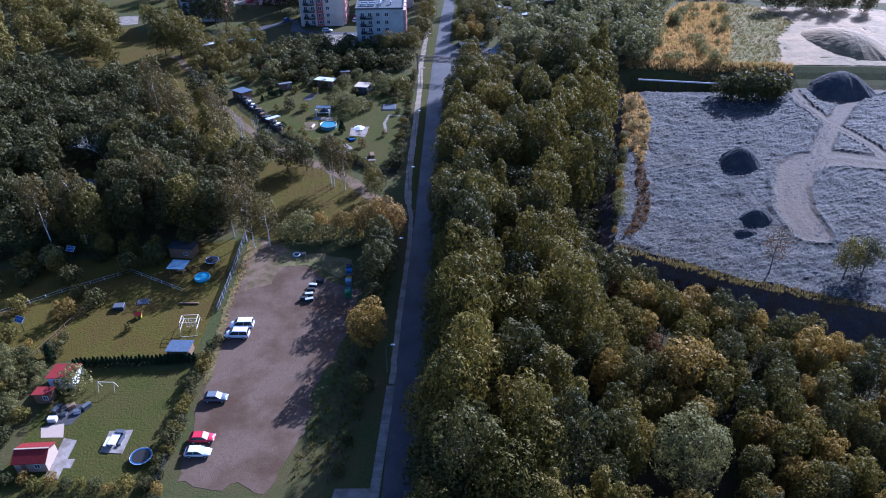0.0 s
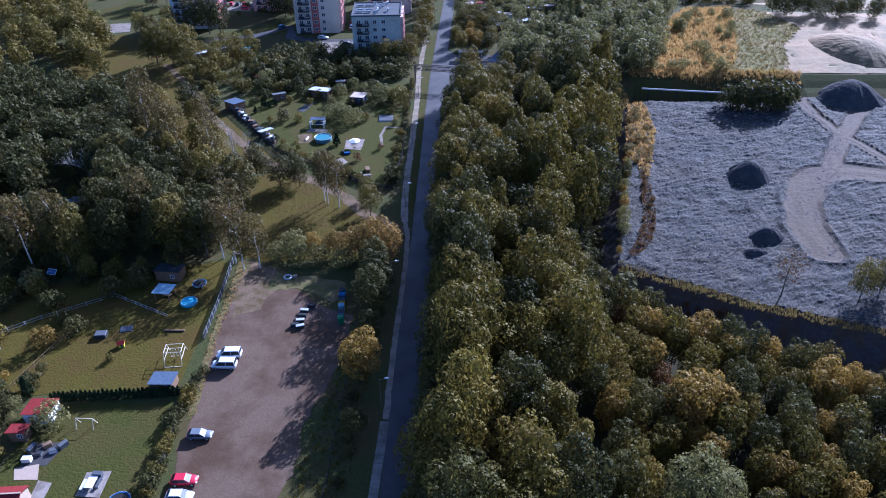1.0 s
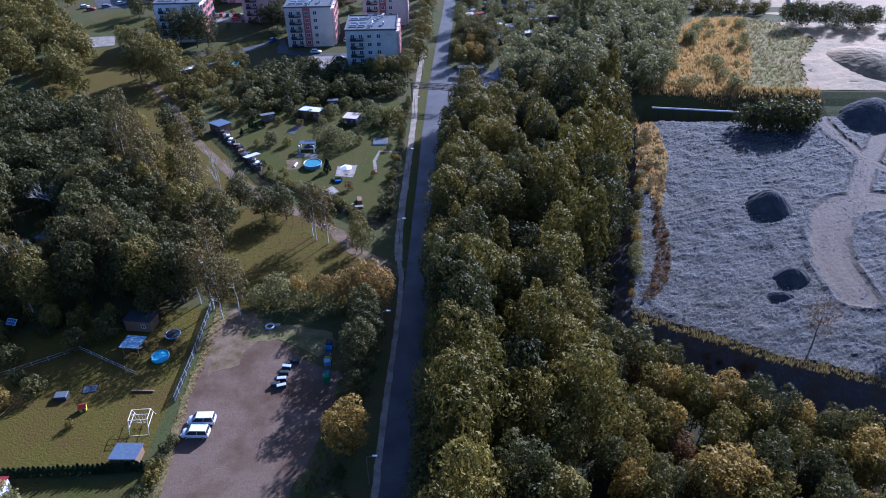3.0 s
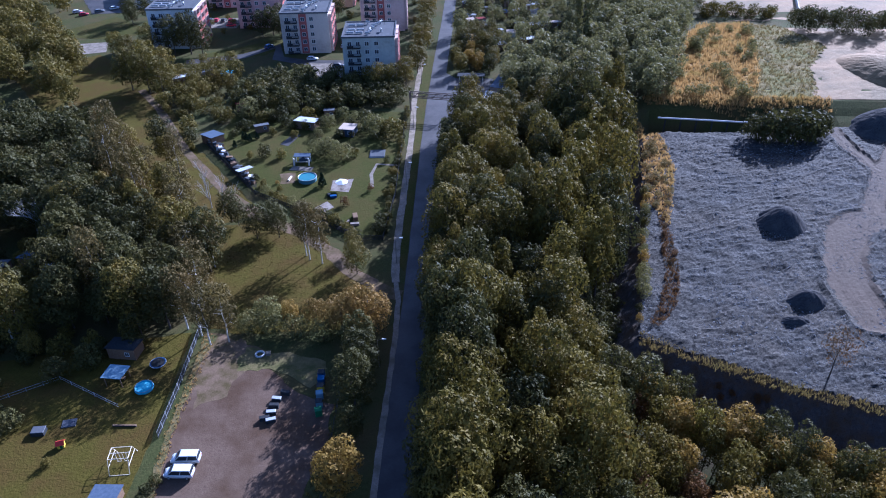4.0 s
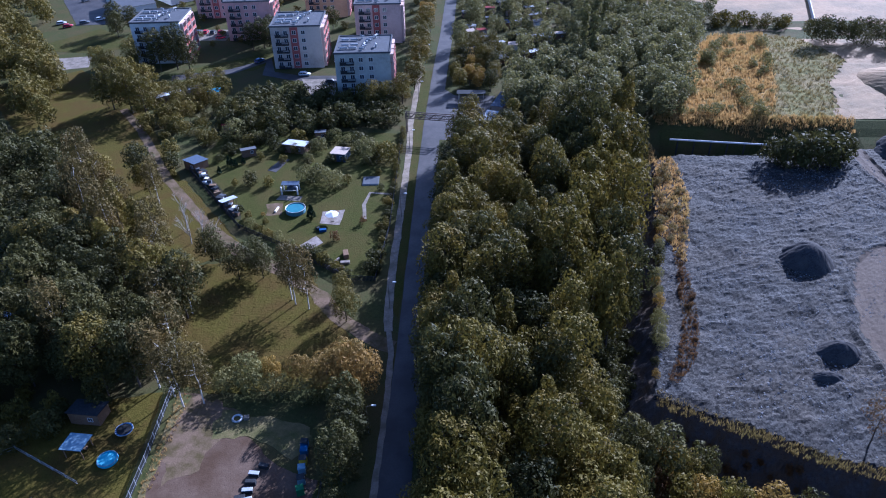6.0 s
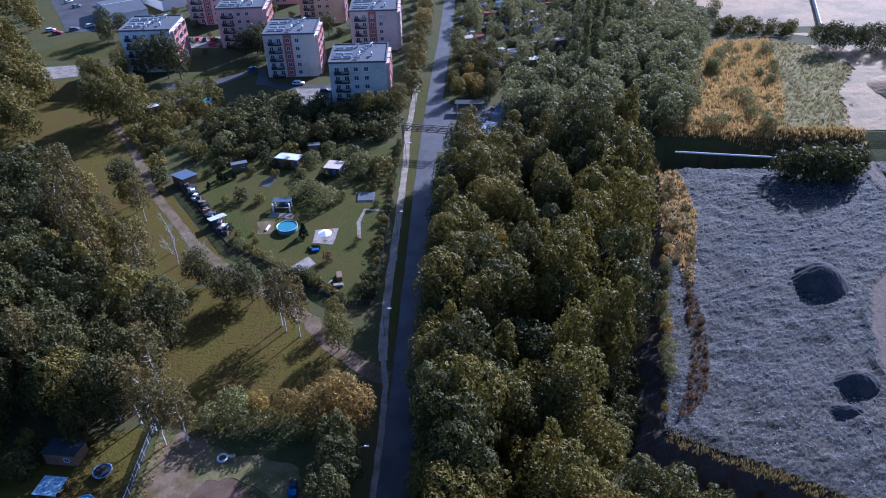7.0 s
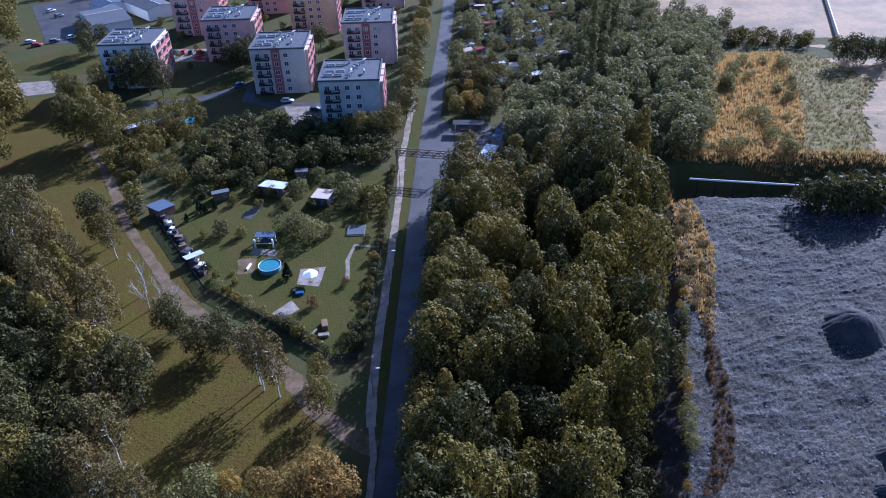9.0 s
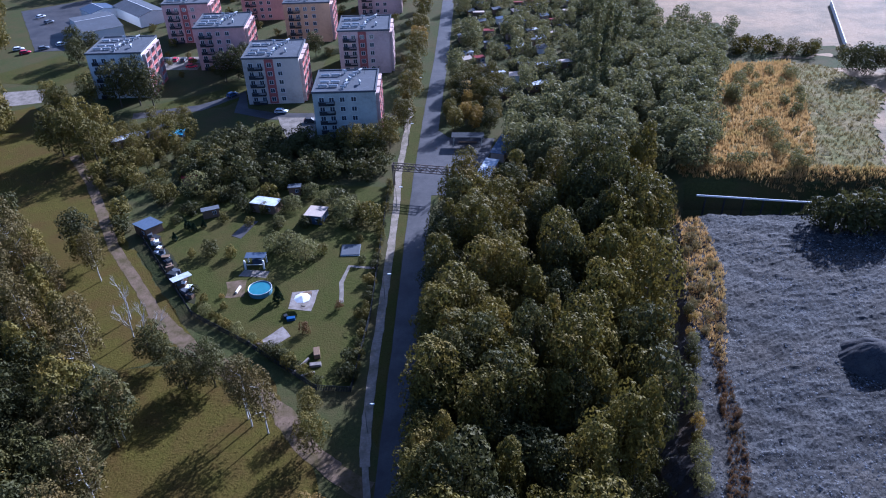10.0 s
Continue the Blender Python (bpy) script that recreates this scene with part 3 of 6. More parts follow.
single("loose_stones", me, None, "loose blue-grey slag stones strewn over the plateau", "stones", kind="stuff")

# ---- trees ----


def leaf_cloud(rng, lobes, count, size, droop=0.0, squash=1.0):
    """Leaf sprays on the shells of many lobes, facing mostly outwards."""
    c = np.array([l[:3] for l in lobes])
    r = np.array([l[3] for l in lobes])
    pick = rng.choice(len(lobes), count * 2, p=r ** 2 / (r ** 2).sum())
    d = rng.normal(size=(count * 2, 3))
    d[:, 2] += 0.35
    d /= np.linalg.norm(d, axis=1)[:, None]
    p = c[pick] + d * (r[pick] * (0.8 + 0.27 * rng.random(count * 2)))[:, None] * np.array([1, 1, squash])
    deep = np.zeros(len(p))
    for k in range(len(lobes)):
        q = (p - c[k]) / np.array([1, 1, squash])
        deep = np.maximum(deep, (np.linalg.norm(q, axis=1) < 0.62 * r[k]) * (pick != k))
    keep = np.where(deep < 0.5)[0][:count]
    p, d = p[keep], d[keep]
    n = d + rng.normal(size=p.shape) * 0.34
    n /= np.linalg.norm(n, axis=1)[:, None]
    a = rng.normal(size=p.shape)
    a[:, 2] += 0.9 - 1.6 * droop
    a -= n * (a * n).sum(1)[:, None]
    a /= np.linalg.norm(a, axis=1)[:, None]
    b = np.cross(n, a)
    s = size * (0.55 + 0.9 * rng.random(len(p)))[:, None]
    v = np.stack([p - a * s * 0.5 + b * s * 0.36, p - a * s * 0.5 - b * s * 0.36, p + a * s * 0.6], 1).reshape(-1, 3)
    return v, np.arange(len(v)).reshape(-1, 3)


def tri_mesh(name, v, f, material):
    me = bpy.data.meshes.new(name)
    me.vertices.add(len(v))
    me.vertices.foreach_set("co", np.asarray(v, dtype=np.float32).ravel())
    me.loops.add(len(f) * 3)
    me.loops.foreach_set("vertex_index", np.asarray(f, dtype=np.int32).ravel())
    me.polygons.add(len(f))
    me.polygons.foreach_set("loop_start", np.arange(len(f), dtype=np.int32) * 3)
    me.update(calc_edges=True)
    if material:
        me.materials.append(material)
    return me


def wood(seed, height, lobes, r0, material, forks=5, fine=0):
    """Trunk with limbs that reach into the crown's lobes."""
    rng = np.random.default_rng(seed)
    bm = bmesh.new()
    pts = [Vector((0, 0, -0.3))]
    for k in range(1, 6):
        pts.append(Vector((0.03 * height * (rng.random() - 0.5) * k / 3, 0.03 * height * (rng.random() - 0.5) * k / 3, height * 0.85 * k / 5)))
    for k in range(5):
        rod(bm, pts[k], pts[k + 1], r0 * (1 - 0.18 * k), r0 * (1 - 0.18 * (k + 1)), 7)
    order = sorted(range(len(lobes)), key=lambda i: -lobes[i][3])[:forks]
    for i in order:
        tip = Vector(lobes[i][:3])
        root = pts[0].lerp(pts[5], min(0.95, max(0.25, (tip.z - 0.3 * math.hypot(tip.x, tip.y) - 0.6) / (0.85 * height))))
        mid = root.lerp(tip, 0.5) + Vector((0, 0, -0.06 * (tip - root).length))
        rod(bm, root, mid, r0 * 0.4, r0 * 0.25, 5)
        rod(bm, mid, tip, r0 * 0.25, r0 * 0.08, 5)
        for _ in range(fine):
            e = tip + Vector(rng.normal(size=3)) * lobes[i][3] * 0.8
            rod(bm, mid.lerp(tip, 0.3 + 0.6 * rng.random()), e, r0 * 0.1, r0 * 0.03, 4)
    return mesh_of("trunk", bm, material)


def crown_lobes(seed, height, rad, base, count, kind="broad"):
    rng = np.random.default_rng(seed)
    lobes = []
    mid, half = (height + base) / 2, (height - base) / 2
    for k in range(count):
        u = (k + 0.5) / count
        z = base + (height - base) * (0.12 + 0.8 * u) + rad * 0.25 * (rng.random() - 0.5)
        if kind == "broad":
            w = rad * math.sqrt(max(0.05, 1 - ((z - mid) / half) ** 2)) * 0.8
        elif kind == "cone":
            w = rad * (1.05 - 0.85 * u) * 0.8
        else:
            w = rad * 0.45
        a = k * 2.4 + rng.random()
        q = w * math.sqrt(rng.random() * 0.7 + 0.3)
        lobes.append((q * math.cos(a), q * math.sin(a), z, rad * (0.23 + 0.2 * rng.random()) * (0.85 if kind != "broad" else 1.0)))
    lobes.append((0, 0, height - rad * 0.3, rad * 0.3))
    lobes.append((0, 0, mid, rad * 0.5))
    return lobes


KINDS = {}


def breed(key, name, seeds, height, rad, base, lobes, leaves, leaf, leaf_mat, label, shape="broad", bark="bark", r0=0.2, droop=0.0, squash=0.95, fine=0, category="tree"):
    stock = []
    for seed in seeds:
        rng = np.random.default_rng(seed)
        lb = crown_lobes(seed, height * (0.92 + 0.16 * rng.random()), rad, base, lobes, shape)
        v, f = leaf_cloud(rng, lb, 2 * leaves, 0.72 * leaf, droop, squash)
        stock.append((wood(seed, height, lb, r0, M[bark], 5, fine), tri_mesh("crown", v, f, M[leaf_mat]), v, f))
    KINDS[key] = (name, stock, label, category)


breed("oak", "deciduous_tree", (11, 12, 13, 14), 12.5, 4.4, 1.8, 32, 1750, 0.54, "leaf", "broad green deciduous tree with dense leafy crown in the wood")
breed("dark", "deciduous_tree", (21, 22, 23), 12.0, 4.2, 1.8, 30, 1650, 0.54, "leaf_dark", "dark green deciduous tree with dense leafy crown in the wood")
breed("slim", "young_tree", (31, 32, 33), 12.0, 3.2, 1.5, 28, 1400, 0.5, "leaf", "slender upright green tree in the wood", "cone")
breed("copse", "low_tree", (24, 25, 26), 12.0, 4.2, 2.0, 28, 1200, 0.58, "leaf", "low green deciduous tree below the slag bank")
breed("copse_dark", "low_tree", (27, 28), 12.0, 4.2, 2.0, 28, 1200, 0.58, "leaf_dark", "low dark green deciduous tree below the slag bank")
breed("birch", "birch_tree", (41, 42, 43), 15.0, 3.2, 4.0, 34, 1200, 0.46, "leaf_birch", "tall birch with white trunk and thin yellowing hanging leaves", "broad", "birch_bark", 0.17, 1.4, 1.25, 3)
breed("gold", "autumn_tree", (51, 52), 10.5, 3.7, 2.5, 34, 1500, 0.55, "leaf_gold", "deciduous tree with golden autumn leaves")
breed("orange", "autumn_tree", (61, 62), 9.5, 4.2, 1.8, 38, 1800, 0.52, "leaf_orange", "deciduous tree turning orange in autumn")
breed("yellow", "autumn_tree", (71,), 9.0, 2.8, 2.0, 24, 1000, 0.5, "leaf_yellow", "small tree with bright yellow autumn leaves")
breed("rust", "autumn_tree", (75,), 8.5, 3.4, 2.0, 28, 1100, 0.5, "leaf_rust", "deciduous tree with thin rusty brown leaves", fine=3)
breed("willow", "willow_tree", (81,), 13.0, 6.4, 2.5, 60, 4200, 0.5, "leaf_olive", "large rounded pale olive willow", squash=1.1)
breed("poplar", "poplar_tree", (91, 92), 22.0, 2.6, 2.0, 34, 1000, 0.8, "leaf_olive", "tall columnar green poplar tree", "column")
breed("bush", "bush", (101, 102, 103), 3.2, 1.9, 0.1, 18, 430, 0.41, "leaf", "rounded leafy green bush in autumn light", r0=0.06, category="bush")
breed("bush_dark", "bush", (111, 112), 3.2, 2.0, 0.1, 18, 430, 0.41, "leaf_dark", "rounded leafy dark green bush", r0=0.06, category="bush")
breed("bush_olive", "bush", (121, 122), 3.6, 2.3, 0.1, 26, 620, 0.36, "leaf_olive", "rounded leafy pale olive bush", r0=0.07, category="bush")
breed("bush_gold", "bush", (131,), 2.6, 1.7, 0.1, 20, 420, 0.32, "leaf_gold", "rounded bush with yellowing leaves", r0=0.06, category="bush")
breed("bush_red", "bush", (135,), 1.8, 1.0, 0.1, 14, 240, 0.25, "leaf_rust", "small reddish brown garden bush", r0=0.04, category="bush")
breed("far", "deciduous_tree", (141, 142, 143), 11.5, 4.3, 2.0, 24, 520, 0.85, "leaf", "distant leafy green tree")
breed("far_bush", "bush", (151, 152), 4.0, 2.6, 0.1, 16, 340, 0.54, "leaf", "distant leafy green bush", category="bush")
breed("thin", "deciduous_tree", (161,), 11.5, 3.4, 4.0, 26, 420, 0.42, "leaf_rust", "half-bare tree with a few rusty leaves on the slag edge", fine=5, r0=0.16)

DICE = random.Random(7)


def plant(key, x, y, scale=1.0, group="", z=None, tall=1.0, label=""):
    name, stock, words, category = KINDS[key]
    trunk, crown, _, _ = DICE.choice(stock)
    h = level_all(x, y) if z is None else z
    ob = thing(name, label or words, category, pose(x, y, h - 0.05, 0, 0, 360 * DICE.random()) @ Matrix.Diagonal((scale, scale, scale * tall, 1)), group)
    part("trunk", trunk, None, ob)
    part("crown", crown, None, ob)
    return ob


def scatter(poly, gap, seed, jitter=0.45):
    """Places on a loose triangular grid inside an outline."""
    r = random.Random(seed)
    x0, x1 = min(p[0] for p in poly), max(p[0] for p in poly)
    y, row, out = min(p[1] for p in poly), 0, []
    y1 = max(p[1] for p in poly)
    while y < y1:
        x = x0 + (row % 2) * gap / 2
        while x < x1:
            px, py = x + gap * jitter * (r.random() - 0.5) * 2, y + gap * jitter * (r.random() - 0.5) * 2
            if inside(px, py, poly):
                out.append((px, py))
            x += gap
        y += gap * 0.87
        row += 1
    return out


def woods(name, spots, keys, material, label, seed, low=0.75, high=1.15, ground=level):
    """Far trees that nobody could count, as one piece."""
    r = random.Random(seed)
    vs, fs, base = [], [], 0
    for x, y in spots:
        _, stock, _, _ = KINDS[r.choice(keys)]
        _, _, v, f = r.choice(stock)
        s, a = low + (high - low) * r.random(), 6.28 * r.random()
        w = np.stack([(v[:, 0] * math.cos(a) - v[:, 1] * math.sin(a)) * s + x, (v[:, 0] * math.sin(a) + v[:, 1] * math.cos(a)) * s + y, v[:, 2] * s + ground(x, y)], 1)
        vs.append(w)
        fs.append(f + base)
        base += len(v)
    single(name, tri_mesh(name, np.concatenate(vs), np.concatenate(fs), M[material]), None, label, "woods", kind="stuff")


# wood between the road and the slag plateau
WOOD_EAST = [(-3, 58), (-3, 95), (-4.8, 115), (-5.4, 160), (-6.5, 190), (-5, 228), (-2, 238), (12, 250), (44, 246), (40, 220), (36, 192), (31, 165), (26, 145), (28, 132), (50, 118), (68, 110), (100, 98), (100, 62), (60, 56)]
near, far_spots = sorted(scatter(WOOD_EAST, 6.6, 1), key=lambda p: p[1]), []
east_count = 0
for x, y in near:
    if x > 22 and y < 122:
        continue
    if east_count < 290:
        if y > 150 and x > 12:
            key = DICE.choice(["slim", "slim", "oak", "dark"])
            s = 0.85 + 0.25 * DICE.random()
        else:
            key = DICE.choice(["oak", "dark", "oak", "slim", "oak"])
            s = 0.85 + 0.3 * DICE.random()
        top = 17.0 + 7.5 * (DICE.random() - 0.62)
        if y > 180 and x < 24:
            top -= 2.5 + 2.5 * smooth(205, 225, y)
        if y > 190 and x > 26:
            top += 2.5
        if x > 20 and y < 152:
            if edge_gap(x, y, QUARRY) < 12:
                continue
            top = min(top, 0.6 * edge_gap(x, y, QUARRY) - 2.0 + 2.0 * DICE.random())
            s *= 0.85
        s *= 1.12
        if x < 3:
            top = max(top, 21.0 if y < 145 else 17.5 if y < 175 else 14.5) + 2.0 * DICE.random()
        rise = top - level(x, y)
        s = min(max(s, rise / (12.3 * 1.45)), rise / (12.3 * 0.9))
        plant(key, x, y, s, "trees of the wood by the slag plateau", None, rise / (12.3 * s))
        east_count += 1
    else:
        far_spots.append((x, y))
if far_spots:
    woods("wood_rest", far_spots, ["oak", "slim"], "leaf", "green wood behind the slag plateau", 5)
for x, y in scatter([(22, 58), (22, 122), (34, 130), (50, 118), (68, 110), (100, 98), (100, 58)], 4.9, 12):
    if math.hypot(x - 36.5, y - 78) < 7.5 or edge_gap(x, y, QUARRY) < 11:
        continue
    key = DICE.choice(["copse", "copse_dark", "copse", "copse", "copse_dark", "gold", "rust", "gold"])
    tip = min(7.5, 0.55 * edge_gap(x, y, QUARRY) - 3.0) + 4.0 * (DICE.random() - 0.4)
    s = 0.62 + 0.2 * DICE.random()
    plant(key, x, y, s, "low mixed trees below the slag bank", None, min(1.35, max(0.7, (tip - level(x, y)) / (12.0 * s))))
# Low row, mostly dark-leaved: leaf colour imitates low shade at the wood's edge.
for k in range(38):
    y = 60 + 4.3 * k + DICE.random()
    if abs(y - 79.5) > 6:
        plant(DICE.choice(["dark", "oak", "dark"]), (-4.6 if y < 135 else -6.4) + 1.2 * (DICE.random() - 0.5), y, 0.85 + 0.25 * DICE.random(), "trees leaning over the road", None, 1.0)
plant("willow", 36.5, 78, 1.0, "", None, 1.15)
for x, y, key, s in ((40, 118, "yellow", 1.15), (36, 118, "gold", 1.0), (46, 117, "gold", 1.1), (39, 97, "gold", 1.3), (44, 98, "gold", 1.25), (65, 104, "gold", 1.15), (62, 110, "oak", 0.8), (73, 101, "rust", 1.0)):
    plant(key, x, y, s, "autumn trees on the edge of the wood")
for k in range(16):
    y = 146 + 3.4 * k + 2 * DICE.random()
    x = 34.2 + 0.19 * (y - 146) + 1.2 * DICE.random()
    plant(DICE.choice(["bush_gold", "bush", "bush_dark", "bush_olive"]), x, y, 0.45 + 0.5 * DICE.random(), "bushes on the bank of the plateau", rubble_height(x, y)[0], 1.2)
plant("thin", 66.5, 131, 1.0)
plant("oak", 83, 131, 0.75, "", None, 1.0, "olive green tree on the edge of the slag plateau")
plant("dark", 88, 133, 0.7, "", None, 1.0, "dark green tree on the edge of the slag plateau")
for x, y, s in ((83, 233, 1.9), (86, 230, 2.3), (89, 232, 2.6), (92, 229, 2.4), (95, 232, 2.7), (98, 230, 2.3), (101, 234, 2.3), (104, 236, 1.8), (88, 237, 2.4), (94, 238, 2.4), (99, 238, 2.2), (81, 238, 1.7)):
    plant("bush_dark", x, y, s, "clump of tall bushes at the end of the slag plateau", None, 1.1)

# wood on the west side
WOOD_WEST = [(-53, 139), (-57.5, 156), (-63, 170), (-74, 183), (-94, 201), (-113, 222), (-150, 232), (-190, 215), (-170, 165), (-120, 138), (-100, 128), (-80, 136)]
west_rest = []
for x, y in scatter(WOOD_WEST, 6.6, 2):
    if -112 < x < -90 and 146 < y < 166:
        continue
    edge = edge_gap(x, y, WOOD_WEST) > -9 and x > -110
    # Mostly dark leaves inside and on the near side, in place of shade.
    key = DICE.choice(["birch", "birch", "slim", "oak"] if y > 160 else ["birch", "dark", "dark", "oak"]) if edge else DICE.choice(["dark", "dark", "dark", "slim", "oak"] if y > 165 else ["dark"])
    if x > -100:
        plant(key, x, y, 0.95 + 0.25 * DICE.random(), "trees of the western wood", None, 1.15)
    else:
        west_rest.append((x, y))
woods("wood_rest", west_rest, ["far"], "leaf_dark", "inner wood behind the gardens, leaves darkened for shade", 3)
woods("far_woods", scatter([(-225, 190), (-195, 215), (-165, 245), (-150, 300), (-175, 320), (-190, 355), (-230, 420), (-240, 440)], 10.5, 4), ["far"], "leaf", "dark woods beyond the meadow lane", 6)
woods("far_woods", scatter([(-140, 242), (-128, 236), (-150, 290), (-176, 292)], 8, 4), ["far"], "leaf", "trees along the meadow lane", 6)

# ---- blocks of flats ----
bm = bmesh.new()
for c, s in (((0, 0, 0.72), (1.5, 0.09, 0.1)), ((0, 0, -0.72), (1.5, 0.13, 0.1)), ((-0.72, 0, 0), (0.1, 0.09, 1.4)), ((0.72, 0, 0), (0.1, 0.09, 1.4)), ((0, 0, 0), (0.08, 0.08, 1.4))):
    box(bm, c, s)
WINDOW = mesh_of("window", bm, M["white"])
bm = bmesh.new()
box(bm, (0, 0, 0), (1.36, 0.03, 1.36))
PANE = mesh_of("pane", bm, M["glass"])
bm = bmesh.new()
box(bm, (0, -0.55, -0.06), (4.6, 1.2, 0.14))
RAILED = bm
for k in range(16):
    box(bm, (-2.2 + 4.4 * k / 15, -1.1, 0.5), (0.05, 0.05, 1.0))
box(bm, (0, -1.1, 1.02), (4.6, 0.08, 0.08))
box(bm, (-1.1, -1.13, 0.5), (2.0, 0.03, 0.9))
for sx in (-2.26, 2.26):
    box(bm, (sx, -0.55, 0.5), (0.05, 1.1, 0.95))
BALCONY = mesh_of("balcony", bm, M["dark"])


def loggia_mesh(name, panel):
    bm = bmesh.new()
    box(bm, (0, -0.5, -0.06), (4.3, 1.1, 0.16))
    box(bm, (0, -1.02, 0.48), (4.1, 0.08, 0.95))
    return mesh_of(name, bm, panel)


bm = bmesh.new()
for sx in (-2.15, 2.15):
    box(bm, (sx, -0.5, 1.33), (0.18, 1.1, 2.78))
box(bm, (0, -0.5, 2.68), (4.3, 1.1, 0.12))
SIDE_FRAME = mesh_of("balcony_frame", bm, M["wall_rose"])
bm = bmesh.new()
for u in (-1.6, 1.5):
    rod(bm, (u - 1.3, 0, 0.5), (u + 1.3, 0, 0.5), 0.33, 0.33, 10)
    for v in (-0.9, 0.9):
        box(bm, (u + v, 0, 0.12), (0.2, 0.5, 0.34))
DUCT = mesh_of("roof_duct", bm, M["vent_metal"])
bm = bmesh.new()
rod(bm, (0, 0, 0), (0, 0, 0.8), 0.3, 0.3, 8)
rod(bm, (-0.85, 0, 0.95), (0.85, 0, 0.95), 0.3, 0.3, 8)
VENT = mesh_of("roof_vent", bm, M["vent_metal"])
bm = bmesh.new()
rod(bm, (0, 0, 0), (0, 0, 3.2), 0.035, 0.025, 5)
for k in range(5):
    rod(bm, (-0.5 + 0.05 * k, 0.12 * k, 2.5 + 0.13 * k), (0.5 - 0.05 * k, 0.12 * k, 2.5 + 0.13 * k), 0.02, 0.02, 4)
AERIAL = mesh_of("aerial", bm, M["dark"])


def flats(x, y, rz, wall, accent, side, label, w=18.2, d=17.4, h=15.4, red=True):
    """A five-storey block: balconies in front, more of them on the sunny side, ducts on a flat roof."""
    ob = thing("apartment_building", label, "building", pose(x, y, 0, 0, 0, rz), "blocks of flats")
    bm = bmesh.new()
    box(bm, (w / 2, d / 2, h / 2), (w, d, h))
    part("wall", bm, M[wall], ob)
    bm = bmesh.new()
    box(bm, (w / 2, d / 2, h + 0.12), (w + 0.5, d + 0.5, 0.24))
    for c, s in (((w / 2, 0, h + 0.4), (w + 0.5, 0.3, 0.32)), ((w / 2, d, h + 0.4), (w + 0.5, 0.3, 0.32)), ((0, d / 2, h + 0.4), (0.3, d - 0.3, 0.32)), ((w, d / 2, h + 0.4), (0.3, d - 0.3, 0.32))):
        box(bm, c, s)
    part("roof", bm, M["felt"], ob, "grey felt flat roof")
    bm = bmesh.new()
    box(bm, (8.5, -0.03, h / 2), (2.9, 0.08, h - 0.3))
    if accent:
        part("stair_band", bm, M[accent], ob, "reddish rendered band")
    panel = loggia_mesh("side_balcony", M[side])
    for f in range(5):
        z = 1.75 + 2.9 * f
        for wx in (2.5, 5.4, 8.5, 11.8):
            o = part("window", WINDOW, None, ob)
            o.matrix_basis = pose(wx, -0.06 if wx == 8.5 else -0.02, z)
            part("pane", PANE, None, o)
        o = part("balcony", BALCONY, None, ob, "dark railed balcony")
        o.matrix_basis = pose(3.95, 0, z - 1.35)
        for sy in (3.2, 8.6, 14.0):
            o = part("side_balcony", panel, None, ob)
            o.matrix_basis = pose(w, sy, z - 1.35, 0, 0, 90)
            q = part("balcony_frame", SIDE_FRAME, None, o)
            o = part("window", WINDOW, None, ob)
            o.matrix_basis = pose(w + 0.02, sy, z, 0, 0, 90)
            part("pane", PANE, None, o)
        for sy in (4, 9, 14):
            o = part("window", WINDOW, None, ob)
            o.matrix_basis = pose(-0.02, sy, z, 0, 0, -90)
            part("pane", PANE, None, o)
    part("aerial", AERIAL, None, ob).matrix_basis = pose(7.6, 6.0, h + 0.24, 0, 0, 30)
    part("aerial", AERIAL, None, ob).matrix_basis = pose(14.2, 14.0, h + 0.24, 0, 0, -50)
    for px, py, a in ((4.3, 4.0, 0), (4.6, 7.0, 0), (4.2, 12.5, 0)):
        part("roof_duct", DUCT, None, ob).matrix_basis = pose(px, py, h + 0.24, 0, 0, a)
    for k, (px, py) in enumerate(((8.8, 2.2), (9.6, 4.2), (9.4, 6.4), (10.2, 8.6), (10.6, 10.8), (11.6, 13.0), (12.8, 15.0), (13.4, 5.5), (8.2, 14.6))):
        part("roof_vent", VENT, None, ob).matrix_basis = pose(px, py, h + 0.24, 0, 0, 40 * k)
    return ob


flats(-130.0, 306.5, 4.6, "wall_white", None, "wall_brick", "white five-storey block of flats with red and white side balconies")
flats(-76.1, 301.9, 4.6, "wall_sand", "wall_garnet", "wall_brick", "beige five-storey block of flats with red stair band")
flats(-47.4, 273.9, 4.2, "wall_sage", None, "wall_garnet", "pale grey-green five-storey block of flats")
flats(-49.7, 329.6, 4.6, "wall_rose", "wall_garnet", "wall_rose", "pinkish beige five-storey block of flats")
flats(-103.0, 333.5, 6.0, "wall_pink", None, "wall_brick", "pink five-storey block of flats with red balconies")
flats(-77.5, 364.2, 5.0, "wall_ochre", "wall_ochre", "wall_garnet", "ochre yellow five-storey block of flats")
flats(-126.3, 363.7, 6.0, "wall_pink", "wall_garnet", "wall_brick", "dusty pink five-storey block of flats")
flats(-104, 394.0, 5.0, "wall_coral", None, "wall_coral", "coral pink five-storey block of flats")
flats(-53.9, 401.0, 5.0, "wall_rose", None, "wall_rose", "pale rose five-storey block of flats")
flats(-80, 425.0, 5.0, "wall_ochre", None, "wall_garnet", "yellowish five-storey block of flats behind the others")
flats(-135, 428.0, 5.0, "wall_rose", None, "wall_brick", "rose coloured five-storey block of flats behind the others")

# ---- sheds and huts ----


